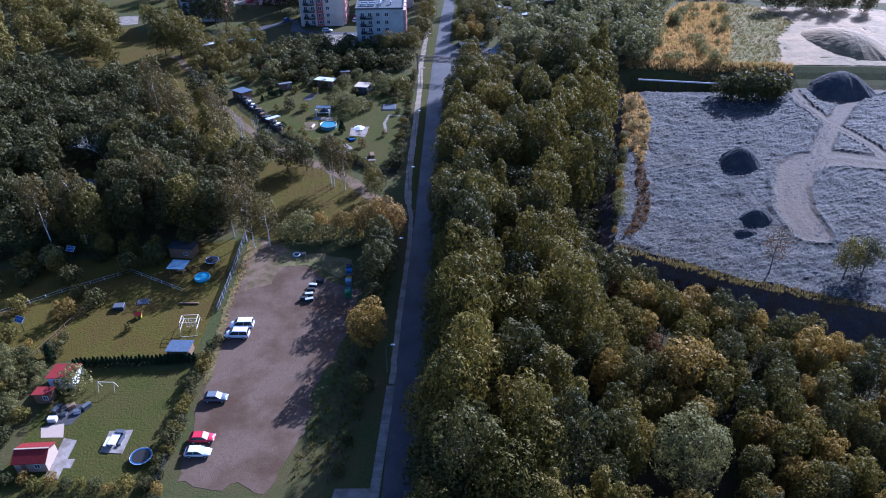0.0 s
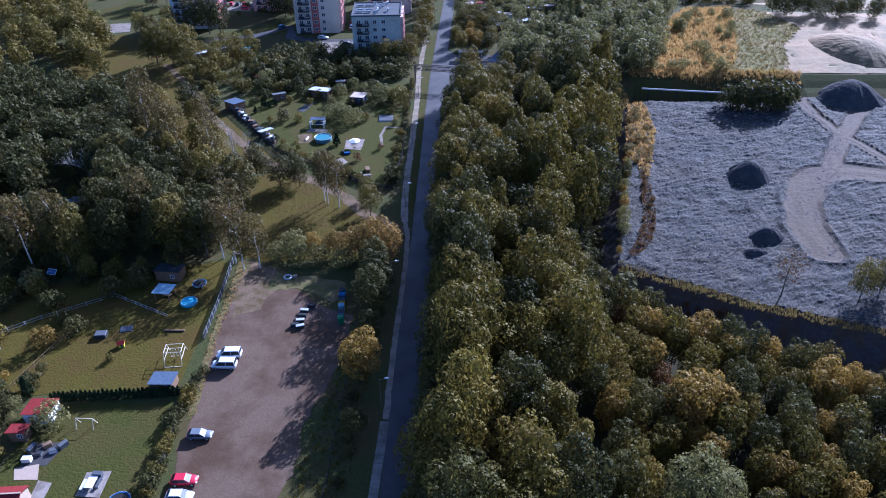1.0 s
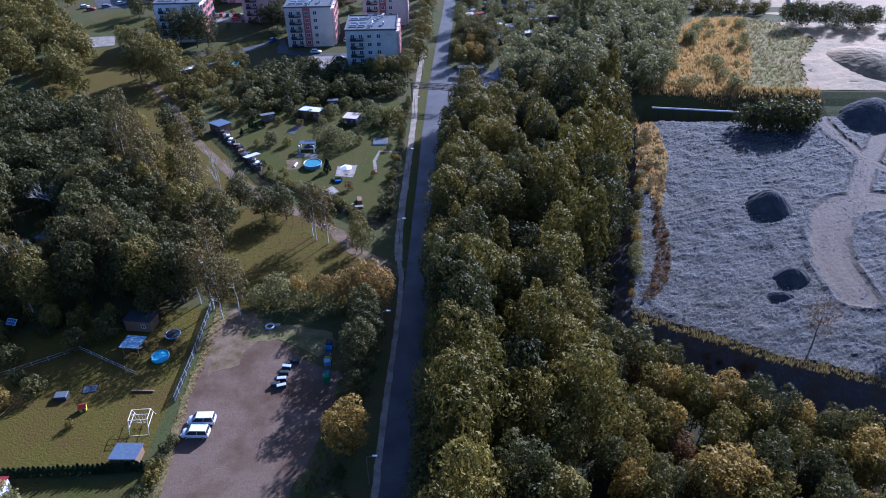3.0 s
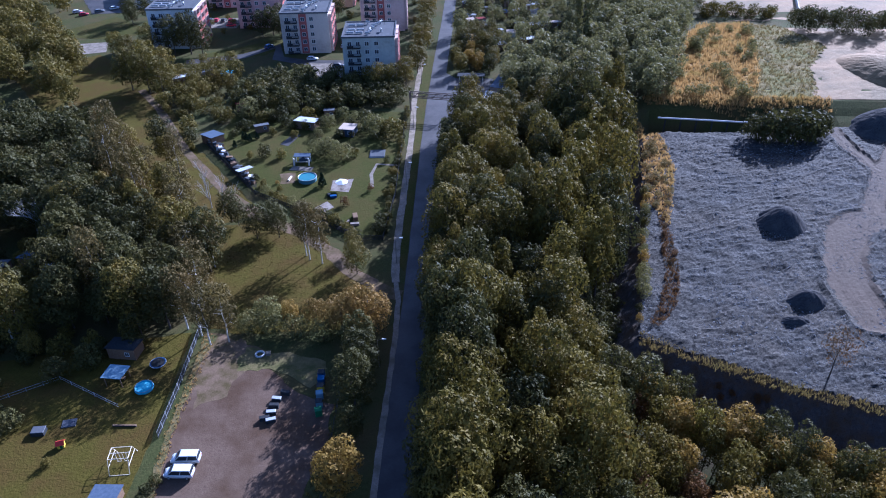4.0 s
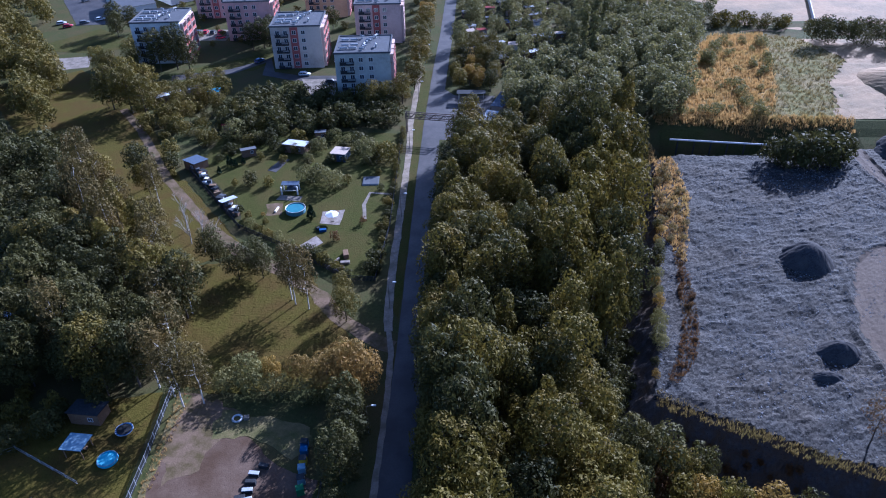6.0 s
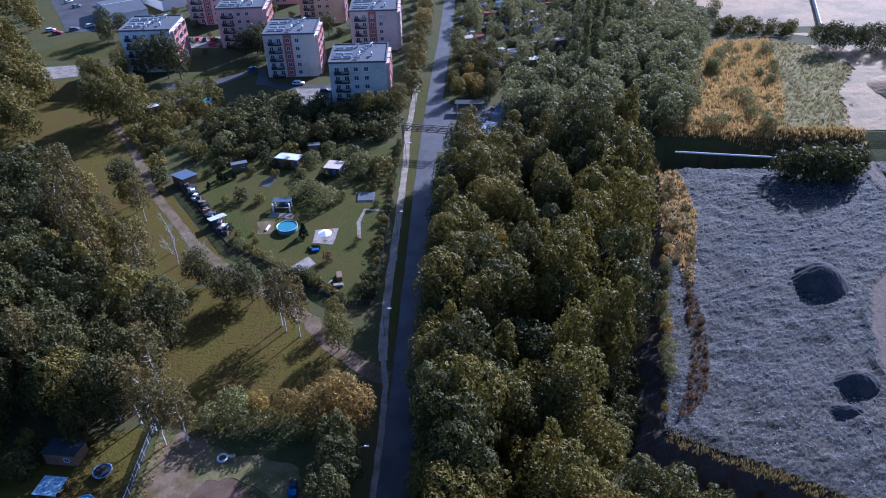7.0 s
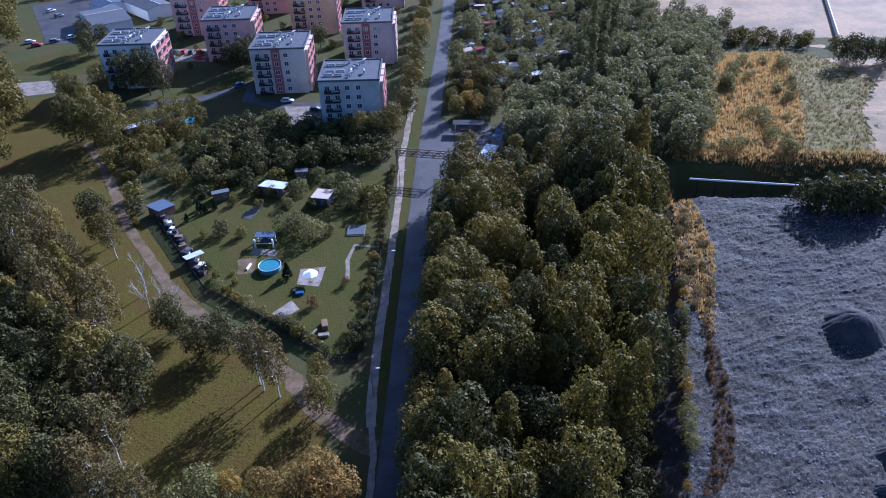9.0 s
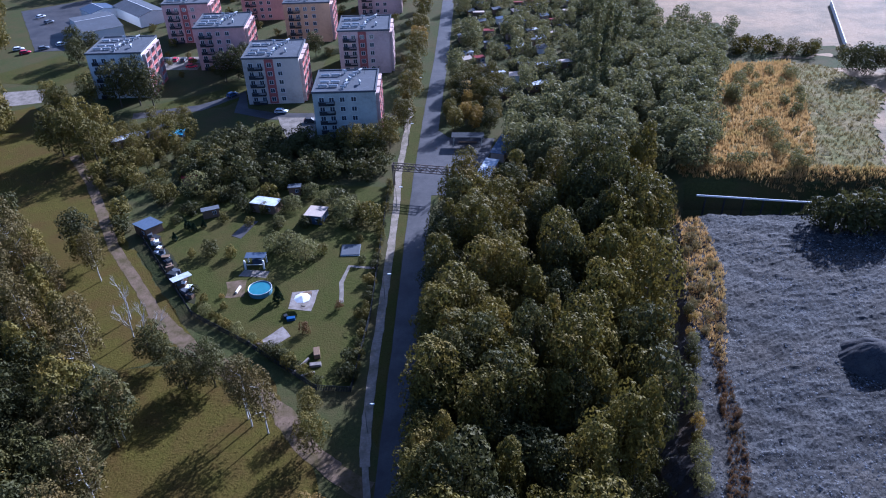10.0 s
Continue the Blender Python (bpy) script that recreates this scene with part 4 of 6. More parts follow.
def hut(name, x, y, w, d, h, rz, roof, wall, label, gable=False, door=True, open_sides=False, group="", rise=0.5, category="shed"):
    """A small building with overhanging roof; gabled along x, or falling towards the back."""
    ob = thing(name, label, category, pose(x, y, 0, 0, 0, rz), group)
    o = 0.25
    if open_sides:
        for sx in (-1, 1):
            for sy in (-1, 1):
                bm = bmesh.new()
                box(bm, (sx * w * 0.45, sy * d * 0.45, h / 2), (0.12, 0.12, h))
                part("post", bm, M[wall], ob)
        bm = bmesh.new()
        box(bm, (0, d * 0.2, 0.4), (w * 0.6, 0.7, 0.08))
        for sx in (-1, 1):
            box(bm, (sx * w * 0.25, d * 0.2, 0.19), (0.08, 0.6, 0.38))
        part("bench", bm, M["brown_wood"], ob)
    else:
        bm = bmesh.new()
        if gable:
            prof = [(-d / 2, 0), (d / 2, 0), (d / 2, h), (0, h + rise), (-d / 2, h)]
            loft(bm, [[(sx * w / 2, p, q) for p, q in prof] for sx in (-1, 1)])
        else:
            prof = [(-d / 2, 0), (d / 2, 0), (d / 2, h), (-d / 2, h + rise)]
            loft(bm, [[(sx * w / 2, p, q) for p, q in prof] for sx in (-1, 1)])
        part("wall", bm, M[wall], ob)
    bm = bmesh.new()
    if gable:
        k = rise / (d / 2)
        for s in (-1, 1):
            a, b = (s * (d / 2 + o), h - o * k), (0, h + rise)
            loft(bm, [[(sx * (w / 2 + o), a[0], a[1] + 0.03), (sx * (w / 2 + o), b[0], b[1] + 0.03), (sx * (w / 2 + o), b[0], b[1] + 0.13), (sx * (w / 2 + o), a[0], a[1] + 0.13)] for sx in (-1, 1)])
    else:
        loft(bm, [[(sx * (w / 2 + o), -d / 2 - o, h + rise + 0.03), (sx * (w / 2 + o), d / 2 + o, h + 0.0), (sx * (w / 2 + o), d / 2 + o, h + 0.1), (sx * (w / 2 + o), -d / 2 - o, h + rise + 0.13)] for sx in (-1, 1)])
    r = part("roof", bm, M[roof], ob)
    if gable:
        bm = bmesh.new()
        box(bm, (0, 0, h + rise + 0.14), (w + 2 * o, 0.25, 0.06))
        part("ridge", bm, M[wall], r)
    if door and not open_sides:
        bm = bmesh.new()
        box(bm, (-w * 0.2, -d / 2 - 0.02, 1.0), (0.85, 0.08, 2.0))
        part("door", bm, M["brown_wood"], ob)
        q = part("window", WINDOW, None, ob)
        q.matrix_basis = pose(w * 0.22, -d / 2 - 0.02, 1.4) @ Matrix.Diagonal((0.6, 1, 0.6, 1))
        part("pane", PANE, None, q)
    return ob


hut("summer_house", -69.8, 71.8, 5.0, 3.9, 2.3, 6, "red_roof", "beige", "beige summer house with red gabled sheet roof", True, rise=1.0)
hut("garden_shed", -74.0, 90.2, 4.4, 3.8, 2.2, 3, "red_roof", "white", "garden shed with red sloping roof beside the conifer hedge", rise=0.4)
hut("garden_shed", -75.4, 85.4, 2.8, 1.9, 2.0, 3, "red_roof", "brown_wood", "small lean-to shed with red roof", rise=0.3)
hut("garden_shed", -55.3, 98.2, 4.0, 3.2, 1.9, 2, "blue_roof", "brown_wood", "dark shed with blue-grey roof", rise=0.35)
hut("garden_gazebo", -64.9, 124.0, 3.4, 3.2, 2.3, -4, "plastic_canvas", "brown_wood", "open garden gazebo with pale blue roof", open_sides=True, rise=0.15, category="gazebo")
hut("garden_shed", -66.5, 131.5, 5.5, 3.4, 2.2, -4, "dark", "brown_wood", "dark wooden shed in the shade of trees")
hut("garden_shed", -52.9, 235.2, 6.6, 4.0, 2.2, -12, "pale_roof", "brown_wood", "wooden shed with pale blue-white sheet roof", rise=0.5)
hut("garden_shed", -39.2, 230.8, 4.2, 5.0, 2.1, -8, "tan_roof", "blue_roof", "small shed with tan sheet roof", rise=0.4)
hut("garden_shed", -79.3, 224.2, 4.6, 4.6, 2.2, -32, "blue_roof", "brown_wood", "dark shed with grey roof at the fence corner")
hut("open_canopy", -63.6, 203.2, 3.8, 2.2, 1.9, 42, "pale_roof", "brown_wood", "open canopy with white sheet roof beside the fence", open_sides=True, category="canopy")
hut("garden_shed", -77.5, 248.5, 3.6, 3.0, 2.1, 20, "red_roof", "brown_wood", "small shed with dull red roof between bushes")
hut("garden_shed", -105, 272, 9.0, 4.0, 2.2, 40, "pale_roof", "beige", "long low shed with pale grey roof")
hut("garden_shed", -98, 278, 7.0, 4.0, 2.2, 40, "felt", "beige", "low shed with grey felt roof")
hut("garden_shed", -90.5, 275, 3.6, 5.0, 2.2, 12, "plastic_cyan", "blue_roof", "shed with pale blue roof")
hut("garden_shed", -47.5, 243.5, 3.0, 2.6, 2.0, 10, "felt", "brown_wood", "small dark shed under the trees")
hut("garden_shed", -66.5, 232, 4.0, 2.4, 1.8, 25, "felt", "brown_wood", "low brown shed between bushes")
hut("garden_shed", -107, 156.5, 5.0, 3.4, 2.2, 5, "felt", "brown_wood", "grey-roofed shed in the shade of the wood")
hut("garden_shed", -101, 160, 4.0, 3.0, 2.2, -5, "blue_roof", "brown_wood", "small blue-grey roofed shed in the shade of the wood")
hut("garden_shed", -94.5, 156, 3.4, 2.6, 2.1, 10, "pale_roof", "brown_wood", "small pale-roofed shed in the shade of the wood")
hut("garage_row", 3.0, 253.2, 3.4, 11.5, 2.5, -16, "pale_roof", "beige", "long low garage with pale grey roof", door=False, rise=0.1, category="garage")
hut("garage_row", 7.6, 267.6, 3.8, 12.0, 2.6, -16, "blue_roof", "beige", "long low garage with blue-grey roof", door=False, rise=0.1, category="garage")
# The shelter's roof takes a dark colour to imitate the trees' shade.
hut("bus_shelter", -2.6, 273.0, 9, 3.4, 2.8, 0, "dark", "cream", "open shelter on pale posts, roof darkened for shade", open_sides=True, rise=0.2, category="shelter")
hut("warehouse", -163, 378, 16, 26, 4.6, 38, "felt", "white", "white warehouse with dark grey gabled roof", True, door=False, rise=1.5, category="warehouse")
hut("warehouse", -152, 398, 26, 13, 4.6, -42, "felt", "white", "long white warehouse with dark grey roof", True, door=False, rise=1.5, category="warehouse")
hut("warehouse", -172, 400, 12, 12, 4.0, -42, "blue_roof", "white", "small warehouse with blue-grey roof", True, door=False, rise=1.2, category="warehouse")
huts = random.Random(21)
ROOFS = ["felt", "felt", "tan_roof", "red_roof", "blue_roof", "felt", "pale_roof"]
WORDS = {"felt": "grey felt", "pale_roof": "pale sheet", "tan_roof": "tan sheet", "red_roof": "red", "blue_roof": "blue-grey"}
for x, y in scatter([(-7, 322), (10, 302), (18, 300), (34, 330), (40, 420), (-8, 425)], 11.0, 31):
    roof = huts.choice(ROOFS)
    hut("allotment_hut", x, y, 3 + 1.6 * huts.random(), 2.6 + huts.random(), 2.1, huts.choice((0, 15, 90, 100)) + 8 * huts.random(), roof, huts.choice(["brown_wood", "beige", "white"]), f"small allotment hut with {WORDS[roof]} roof between trees", group="huts of the far allotments", rise=0.35)

# ---- vehicles ----


def wheel_mesh():
    bm = bmesh.new()
    loft(bm, [[(0.31 * k * math.cos(a), y, 0.31 * k * math.sin(a)) for a in [2 * math.pi * i / 14 for i in range(14)]] for y, k in ((-0.1, 0.9), (-0.07, 1.0), (0.07, 1.0), (0.1, 0.9))])
    tyre = mesh_of("wheel", bm, M["rubber"])
    bm = bmesh.new()
    loft(bm, [[(0.2 * math.cos(a), y, 0.2 * math.sin(a)) for a in [2 * math.pi * i / 10 for i in range(10)]] for y in (-0.108, 0.108)])
    return tyre, mesh_of("rim", bm, M["grey_metal"])


TYRE, RIM = wheel_mesh()


def car(x, y, rz, paint, label, van=False, name="car", group=""):
    """A car with its nose towards +x: body shell, glazed cabin, roof, wheels and lamps."""
    ob = thing(name, label, name, pose(x, y, 0.03, 0, 0, rz), group)
    L = 2.35 if van else 2.15
    W = 0.92 if van else 0.86
    top = 1.95 if van else 1.46
    belt = 1.1 if van else 0.9

    def ring(px, zlow, zhigh, half, n=0.12):
        return [(px, -half + n, zlow), (px, half - n, zlow), (px, half, zlow + n), (px, half, zhigh - n), (px, half - n, zhigh), (px, -half + n, zhigh), (px, -half, zhigh - n), (px, -half, zlow + n)]

    bm = bmesh.new()
    if van:
        prof = ((-L, 0.5, 1.0, W * 0.9), (-L + 0.08, 0.3, belt, W), (0.2, 0.28, belt, W), (1.3, 0.28, belt, W), (2.0, 0.3, 0.95, W * 0.97), (L, 0.42, 0.75, W * 0.85))
    else:
        prof = ((-L, 0.5, 0.82, W * 0.85), (-L + 0.12, 0.3, belt, W * 0.96), (-0.8, 0.26, belt, W), (0.8, 0.26, belt, W), (1.6, 0.28, 0.82, W * 0.96), (L, 0.4, 0.62, W * 0.8))
    loft(bm, [ring(*p) for p in prof])
    body = part("body", bm, M[paint], ob, "", True)
    a, b, c, d = (-L + 0.1, -L + 0.25, 0.75, 1.55) if van else (-L + 0.15, -L + 0.75, 0.35, 1.05)

    def cabin(z, k, x0, x1):
        return [(x0, -W * k, z), (x1, -W * k, z), (x1, W * k, z), (x0, W * k, z)]

    bm = bmesh.new()
    loft(bm, [cabin(belt - 0.03, 0.95, a, d), cabin(top - 0.06, 0.8, b, c)])
    part("glazing", bm, M["car_glass"], ob, "dark tinted car glass")
    bm = bmesh.new()
    loft(bm, [cabin(top - 0.09, 0.82, b - 0.04, c + 0.05), cabin(top, 0.76, b + 0.05, c - 0.08)])
    part("roof", bm, M[paint], ob)
    for sy in (-1, 1):
        for x0, x1 in ((a, b), (d, c), ((a + d) / 2 - 0.1, (b + c) / 2)):
            bm = bmesh.new()
            rod(bm, (x0, sy * W * 0.955, belt), (x1, sy * W * 0.81, top - 0.06), 0.045, 0.045, 5)
            part("pillar", bm, M[paint], ob)
        for wx in (-L * 0.62, L * 0.62):
            o = part("wheel", TYRE, None, ob)
            o.matrix_basis = pose(wx, sy * (W - 0.08), 0.31)
            part("rim", RIM, None, o)
        bm = bmesh.new()
        box(bm, (L - 0.12, sy * W * 0.62, 0.62 if not van else 0.72), (0.2, 0.32, 0.13))
        part("headlight", bm, M["lamp_clear"], ob)
        bm = bmesh.new()
        box(bm, (-L + 0.04, sy * W * 0.74, 0.78), (0.12, 0.16, 0.2))
        part("tail_light", bm, M["lamp_red"], ob)
    return ob


car(-44.9, 86.8, 3, "car_silver", "silver grey hatchback on the gravel yard", group="cars on the gravel yard")
car(-44.3, 77.6, 4, "car_red", "bright red hatchback parked beside a white car", group="cars on the gravel yard")
car(-44.0, 74.6, 3, "car_white", "white hatchback parked on the gravel yard", group="cars on the gravel yard")
car(-45.8, 106.6, 184, "car_white", "white van parked beside another white van", True, "van", "vans on the gravel yard")
car(-45.9, 103.7, 182, "car_white", "white van with blue-tinted roof rack and windows", True, "van", "vans on the gravel yard")
lot = random.Random(5)
PAINTS = [("car_white", "white"), ("car_silver", "silver"), ("car_dark", "black"), ("car_blue", "dark blue"), ("car_white", "white"), ("car_red", "red")]
for x, y, rz in ((-63.7, 295.2, 5), (-119.5, 343.5, 95), (-116.4, 343.5, 95), (-113.2, 343.3, 92), (-110, 343, 95), (-107.7, 336.4, 10), (-54.5, 316, 80), (-54, 310, 84), (-171, 362, 40), (-168, 366, 40), (-176, 357, 38), (-181, 352, 30), (-186, 356, 30), (-192, 392, 60), (-200, 400, 60), (-52.5, 288, 5), (-84, 309, 60)):
    paint, word = lot.choice(PAINTS)
    car(x, y, rz, paint, f"{word} car parked near the flats", group="cars near the flats")

# ---- garden things ----


def pool(x, y, r, h, label, side="pool_side", inflated=False):
    ob = thing("garden_pool", label, "pool", pose(x, y, 0.03))
    bm = bmesh.new()
    n = 28
    prof = ((r, 0.0), (r + (0.15 if inflated else 0.02), h * 0.5), (r, h), (r - 0.12, h), (r - 0.14, h - 0.3))
    loft(bm, [[(q * math.cos(2 * math.pi * k / n), q * math.sin(2 * math.pi * k / n), z) for k in range(n)] for q, z in prof], True)
    part("wall", bm, M[side], ob)
    bm = bmesh.new()
    disc(bm, (0, 0, h - 0.12), r - 0.1, n)
    part("water", bm, M["water"] if not inflated else M["plastic_cyan"], ob, "pale turquoise pool surface")
    bm = bmesh.new()
    for k in range(n):
        p, q = 2 * math.pi * k / n, 2 * math.pi * (k + 1) / n
        rod(bm, (r * math.cos(p), r * math.sin(p), h), (r * math.cos(q), r * math.sin(q), h), 0.09, 0.09, 5)
    part("rim", bm, M["grey_metal" if not inflated else "plastic_canvas"], ob)
    return ob


pool(-59.3, 122.3, 1.6, 0.6, "small round pool with pale blue cover", "plastic_cyan", True)
pool(-45.7, 201.2, 2.5, 1.1, "round steel-framed pool with turquoise water")


def trampoline(x, y, r, label):
    ob = thing("trampoline", label, "trampoline", pose(x, y, 0.03))
    n = 24
    bm = bmesh.new()
    for k in range(n):
        p, q = 2 * math.pi * k / n, 2 * math.pi * (k + 1) / n
        rod(bm, (r * math.cos(p), r * math.sin(p), 0.75), (r * math.cos(q), r * math.sin(q), 0.75), 0.05, 0.05, 5)
    part("ring", bm, M["grey_metal"], ob)
    bm = bmesh.new()
    disc(bm, (0, 0, 0.74), r * 0.86, n)
    part("mat", bm, M["rubber"], ob)
    bm = bmesh.new()
    for k in range(n):
        p, q = 2 * math.pi * k / n, 2 * math.pi * (k + 1) / n
        vs = [bm.verts.new((s * r * math.cos(a), s * r * math.sin(a), 0.78)) for s, a in ((0.84, p), (0.98, p), (0.98, q), (0.84, q))]
        bm.faces.new(vs)
    part("edge_pad", bm, M["plastic_blue"], ob)
    for k in range(6):
        a = 2 * math.pi * k / 6
        bm = bmesh.new()
        rod(bm, (r * math.cos(a), r * math.sin(a), 0), (r * math.cos(a), r * math.sin(a), 1.9), 0.03, 0.03, 5)
        part("pole", bm, M["dark"], ob)
    return ob


trampoline(-53.0, 73.2, 1.75, "round trampoline with dark mat on the lawn")
trampoline(-59.0, 128.4, 1.5, "round trampoline with safety poles in the shade")


def swing_frame(x, y, rz, w, d, h, material, label, bars):
    ob = thing("swing_frame", label, "frame", pose(x, y, 0.03, 0, 0, rz))
    for p, q in bars(w, d, h):
        bm = bmesh.new()
        rod(bm, p, q, 0.055, 0.055, 6)
        part("bar", bm, M[material], ob)
    return ob


def climbing(w, d, h):
    out = []
    for sx in (-w / 2, w / 2):
        out += [((sx, -d / 2, 0), (sx, -d / 4, h)), ((sx, d / 2, 0), (sx, d / 4, h)), ((sx, -d / 4, h), (sx, d / 4, h)), ((sx, -d * 0.38, h / 2), (sx, d * 0.38, h / 2))]
    out += [((-w / 2, -d / 4, h), (w / 2, -d / 4, h)), ((-w / 2, d / 4, h), (w / 2, d / 4, h)), ((-w / 2, -d / 2, 0.05), (w / 2, -d / 2, 0.05))]
    out += [((0.3, 0, h), (0.3, 0, 0.6)), ((0.9, 0, h), (0.9, 0, 0.6)), ((0.25, 0, 0.6), (0.95, 0, 0.6)), ((-0.2, 0, h), (-0.2, 0, 0.6)), ((-0.8, 0, h), (-0.8, 0, 0.6)), ((-0.85, 0, 0.6), (-0.15, 0, 0.6)), ((-w / 2, 0, h), (w / 2, 0, h))]
    return out


def arch(w, d, h):
    out = []
    for sx in (-w / 2, w / 2):
        out += [((sx, -d / 2, 0), (sx, 0, h)), ((sx, d / 2, 0), (sx, 0, h))]
    return out + [((-w / 2, 0, h), (w / 2, 0, h))]


swing_frame(-56.0, 105.6, 8, 3.2, 4.8, 2.6, "cream", "cream tubular swing frame with two seats on the lawn", climbing)
swing_frame(-65.4, 88.3, 0, 3.0, 1.6, 1.9, "cream", "small tubular garden swing frame on the lawn", arch)

ob = thing("playhouse", "small red and yellow plastic playhouse on the lawn", "playhouse", pose(-68, 108.6, 0.03, 0, 0, 20))
bm = bmesh.new()
box(bm, (0, 0, 0.45), (1.1, 1.0, 0.9))
part("wall", bm, M["plastic_yellow"], ob)
bm = bmesh.new()
loft(bm, [[(sx, -0.65, 0.85), (sx, 0, 1.4), (sx, 0.65, 0.85), (sx, 0, 1.3)] for sx in (-0.7, 0.7)])
part("roof", bm, M["plastic_red"], ob)
bm = bmesh.new()
box(bm, (0.1, -0.51, 0.4), (0.4, 0.05, 0.7))
part("door", bm, M["plastic_green"], ob)


def crate(name, x, y, s, rz, material, label, lid="dark", group="", category="box"):
    ob = thing(name, label, category, pose(x, y, 0.04, 0, 0, rz), group)
    bm = bmesh.new()
    box(bm, (0, 0, s[2] / 2), s, 0, 0.94)
    part("body", bm, M[material], ob)
    bm = bmesh.new()
    box(bm, (0, 0, s[2] + 0.05), (s[0] * 1.02, s[1] * 1.02, 0.1), 0, 0.92)
    part("lid", bm, M[lid], ob)
    return ob


crate("sandbox", -73.3, 111.3, (2.2, 1.6, 0.8), 8, "dark", "dark garden box with grey lid", "plastic_tarp")
crate("ground_mat", -69.2, 113.6, (2.4, 1.8, 0.06), 15, "plastic_tarp", "grey tarpaulin mat lying on the lawn", "plastic_tarp", category="mat")
crate("table", -71.8, 80.6, (1.5, 0.9, 0.7), 5, "white", "white table beside the garden shed", "white", category="table")
crate("log", -59.2, 113.4, (4.2, 0.3, 0.22), 2, "dark", "dark beam lying on the lawn", "brown_wood", category="beam")
for k, (dx, dy) in enumerate(((0, 0), (1.6, 0.6), (0.4, 1.7), (2.5, 1.8), (-1.2, 0.8))):
    crate("garden_box", -70.5 + dx * 1.3, 82.0 + dy, (1.0 + 0.2 * k, 0.8, 0.4 + 0.12 * k), 20 * k, ("plastic_tarp", "white", "brown_wood", "felt", "dark")[k], ("grey tarpaulin covered box among garden clutter", "white garden box among clutter", "brown wooden box among clutter", "grey metal box among clutter", "dark box among clutter")[k], ("dark", "plastic_tarp", "brown_wood", "felt", "plastic_tarp")[k], "garden clutter by the shed")
patch("patio", [(-72.5, 79.2), (-68.2, 79.8), (-67, 84.6), (-72, 84.4)], M["asphalt"], 0.06, "grey paved patio beside the shed", "patio", 0.15)
patch("patio", [(-68.0, 76.9), (-65.6, 76.5), (-64.9, 68.6), (-67.2, 68.9)], M["slab"], 0.075, "pale terrace along the summer house", "patio", 0.05)
patch("patio", [(-66.1, 70.8), (-65.9, 72.5), (-64.0, 72.7), (-63.9, 70.8)], M["slab"], 0.07, "small pale concrete slab on the lawn", "patio", 0.05)
patch("garden_path", [(-73.2, 79), (-72, 76.8), (-68.2, 77), (-69.5, 80)], M["beige"], 0.08, "pinkish paved path to the summer house", "path", 0.1)
ob = thing("patio_table_set", "white garden table and benches on a concrete patio", "table set", pose(-58.9, 76.4, 0.14))
for nm, c, s, mt in (("tabletop", (0, 0, 0.72), (1.4, 2.3, 0.06), "white"), ("bench", (-1.15, -0.3, 0.42), (0.6, 2.0, 0.08), "white"), ("bench", (1.1, 0.3, 0.42), (0.5, 2.0, 0.08), "plastic_tarp"), ("cover", (0.3, 1.6, 0.5), (1.5, 0.7, 0.9), "plastic_tarp")):
    bm = bmesh.new()
    box(bm, c, s)
    part(nm, bm, M[mt], ob)
for sx in (-0.5, 0.5):
    for sy in (-0.9, 0.9):
        bm = bmesh.new()
        box(bm, (sx, sy, 0.35), (0.08, 0.08, 0.7))
        part("leg", bm, M["white"], ob)
for sx, sy in ((-1.15, -1.1), (-1.15, 0.5), (1.1, -0.5), (1.1, 1.1)):
    bm = bmesh.new()
    box(bm, (sx, sy, 0.2), (0.4, 0.08, 0.4))
    part("leg", bm, M["white"], ob)
bm = bmesh.new()
box(bm, (0.3, 1.6, 0.03), (1.3, 0.6, 0.06))
part("base", bm, M["dark"], ob)
patch("patio", [(-60.6, 74.2), (-60.9, 78.7), (-57.0, 79.2), (-56.7, 74.1)], M["slab"], 0.12, "pale concrete patio on the lawn", "patio", 0.04)


def solar_post(x, y, rz):
    ob = thing("solar_panel", "solar panel on a tall dark post", "solar panel", pose(x, y, 0, 0, 0, rz), "solar panels on posts")
    bm = bmesh.new()
    rod(bm, (0, 0, -0.1), (0, 0, 3.0), 0.09, 0.07, 8)
    part("post", bm, M["dark"], ob)
    bm = bmesh.new()
    box(bm, (0, 0, 0), (2.1, 1.3, 0.06))
    fr = part("frame", bm, M["white"], ob)
    fr.matrix_basis = pose(0, 0, 3.1, 35, 0, 0)
    for i in range(4):
        for j in range(2):
            bm = bmesh.new()
            box(bm, (-0.75 + 0.5 * i, -0.3 + 0.6 * j, 0.045), (0.46, 0.56, 0.03))
            part("cell", bm, M["solar"], fr)


solar_post(-89.5, 103.4, -20)
solar_post(-91.3, 128.2, -10)

# bins and crates on the yard
for k, (x, y, c, w) in enumerate(((-27.3, 126.6, "plastic_blue", "blue"), (-27.0, 125.0, "plastic_blue", "blue"), (-26.8, 123.2, "plastic_yellow", "yellow"), (-26.6, 121.4, "plastic_canvas", "pale grey"), (-26.3, 119.4, "plastic_canvas", "pale grey"), (-26.0, 117.4, "plastic_green", "green"))):
    crate("recycling_bin", x, y, (1.25, 1.15, 1.35), 4 * k, c, f"{w} recycling container in a row on the yard", c if k % 2 else "dark", "recycling containers on the yard", "bin")
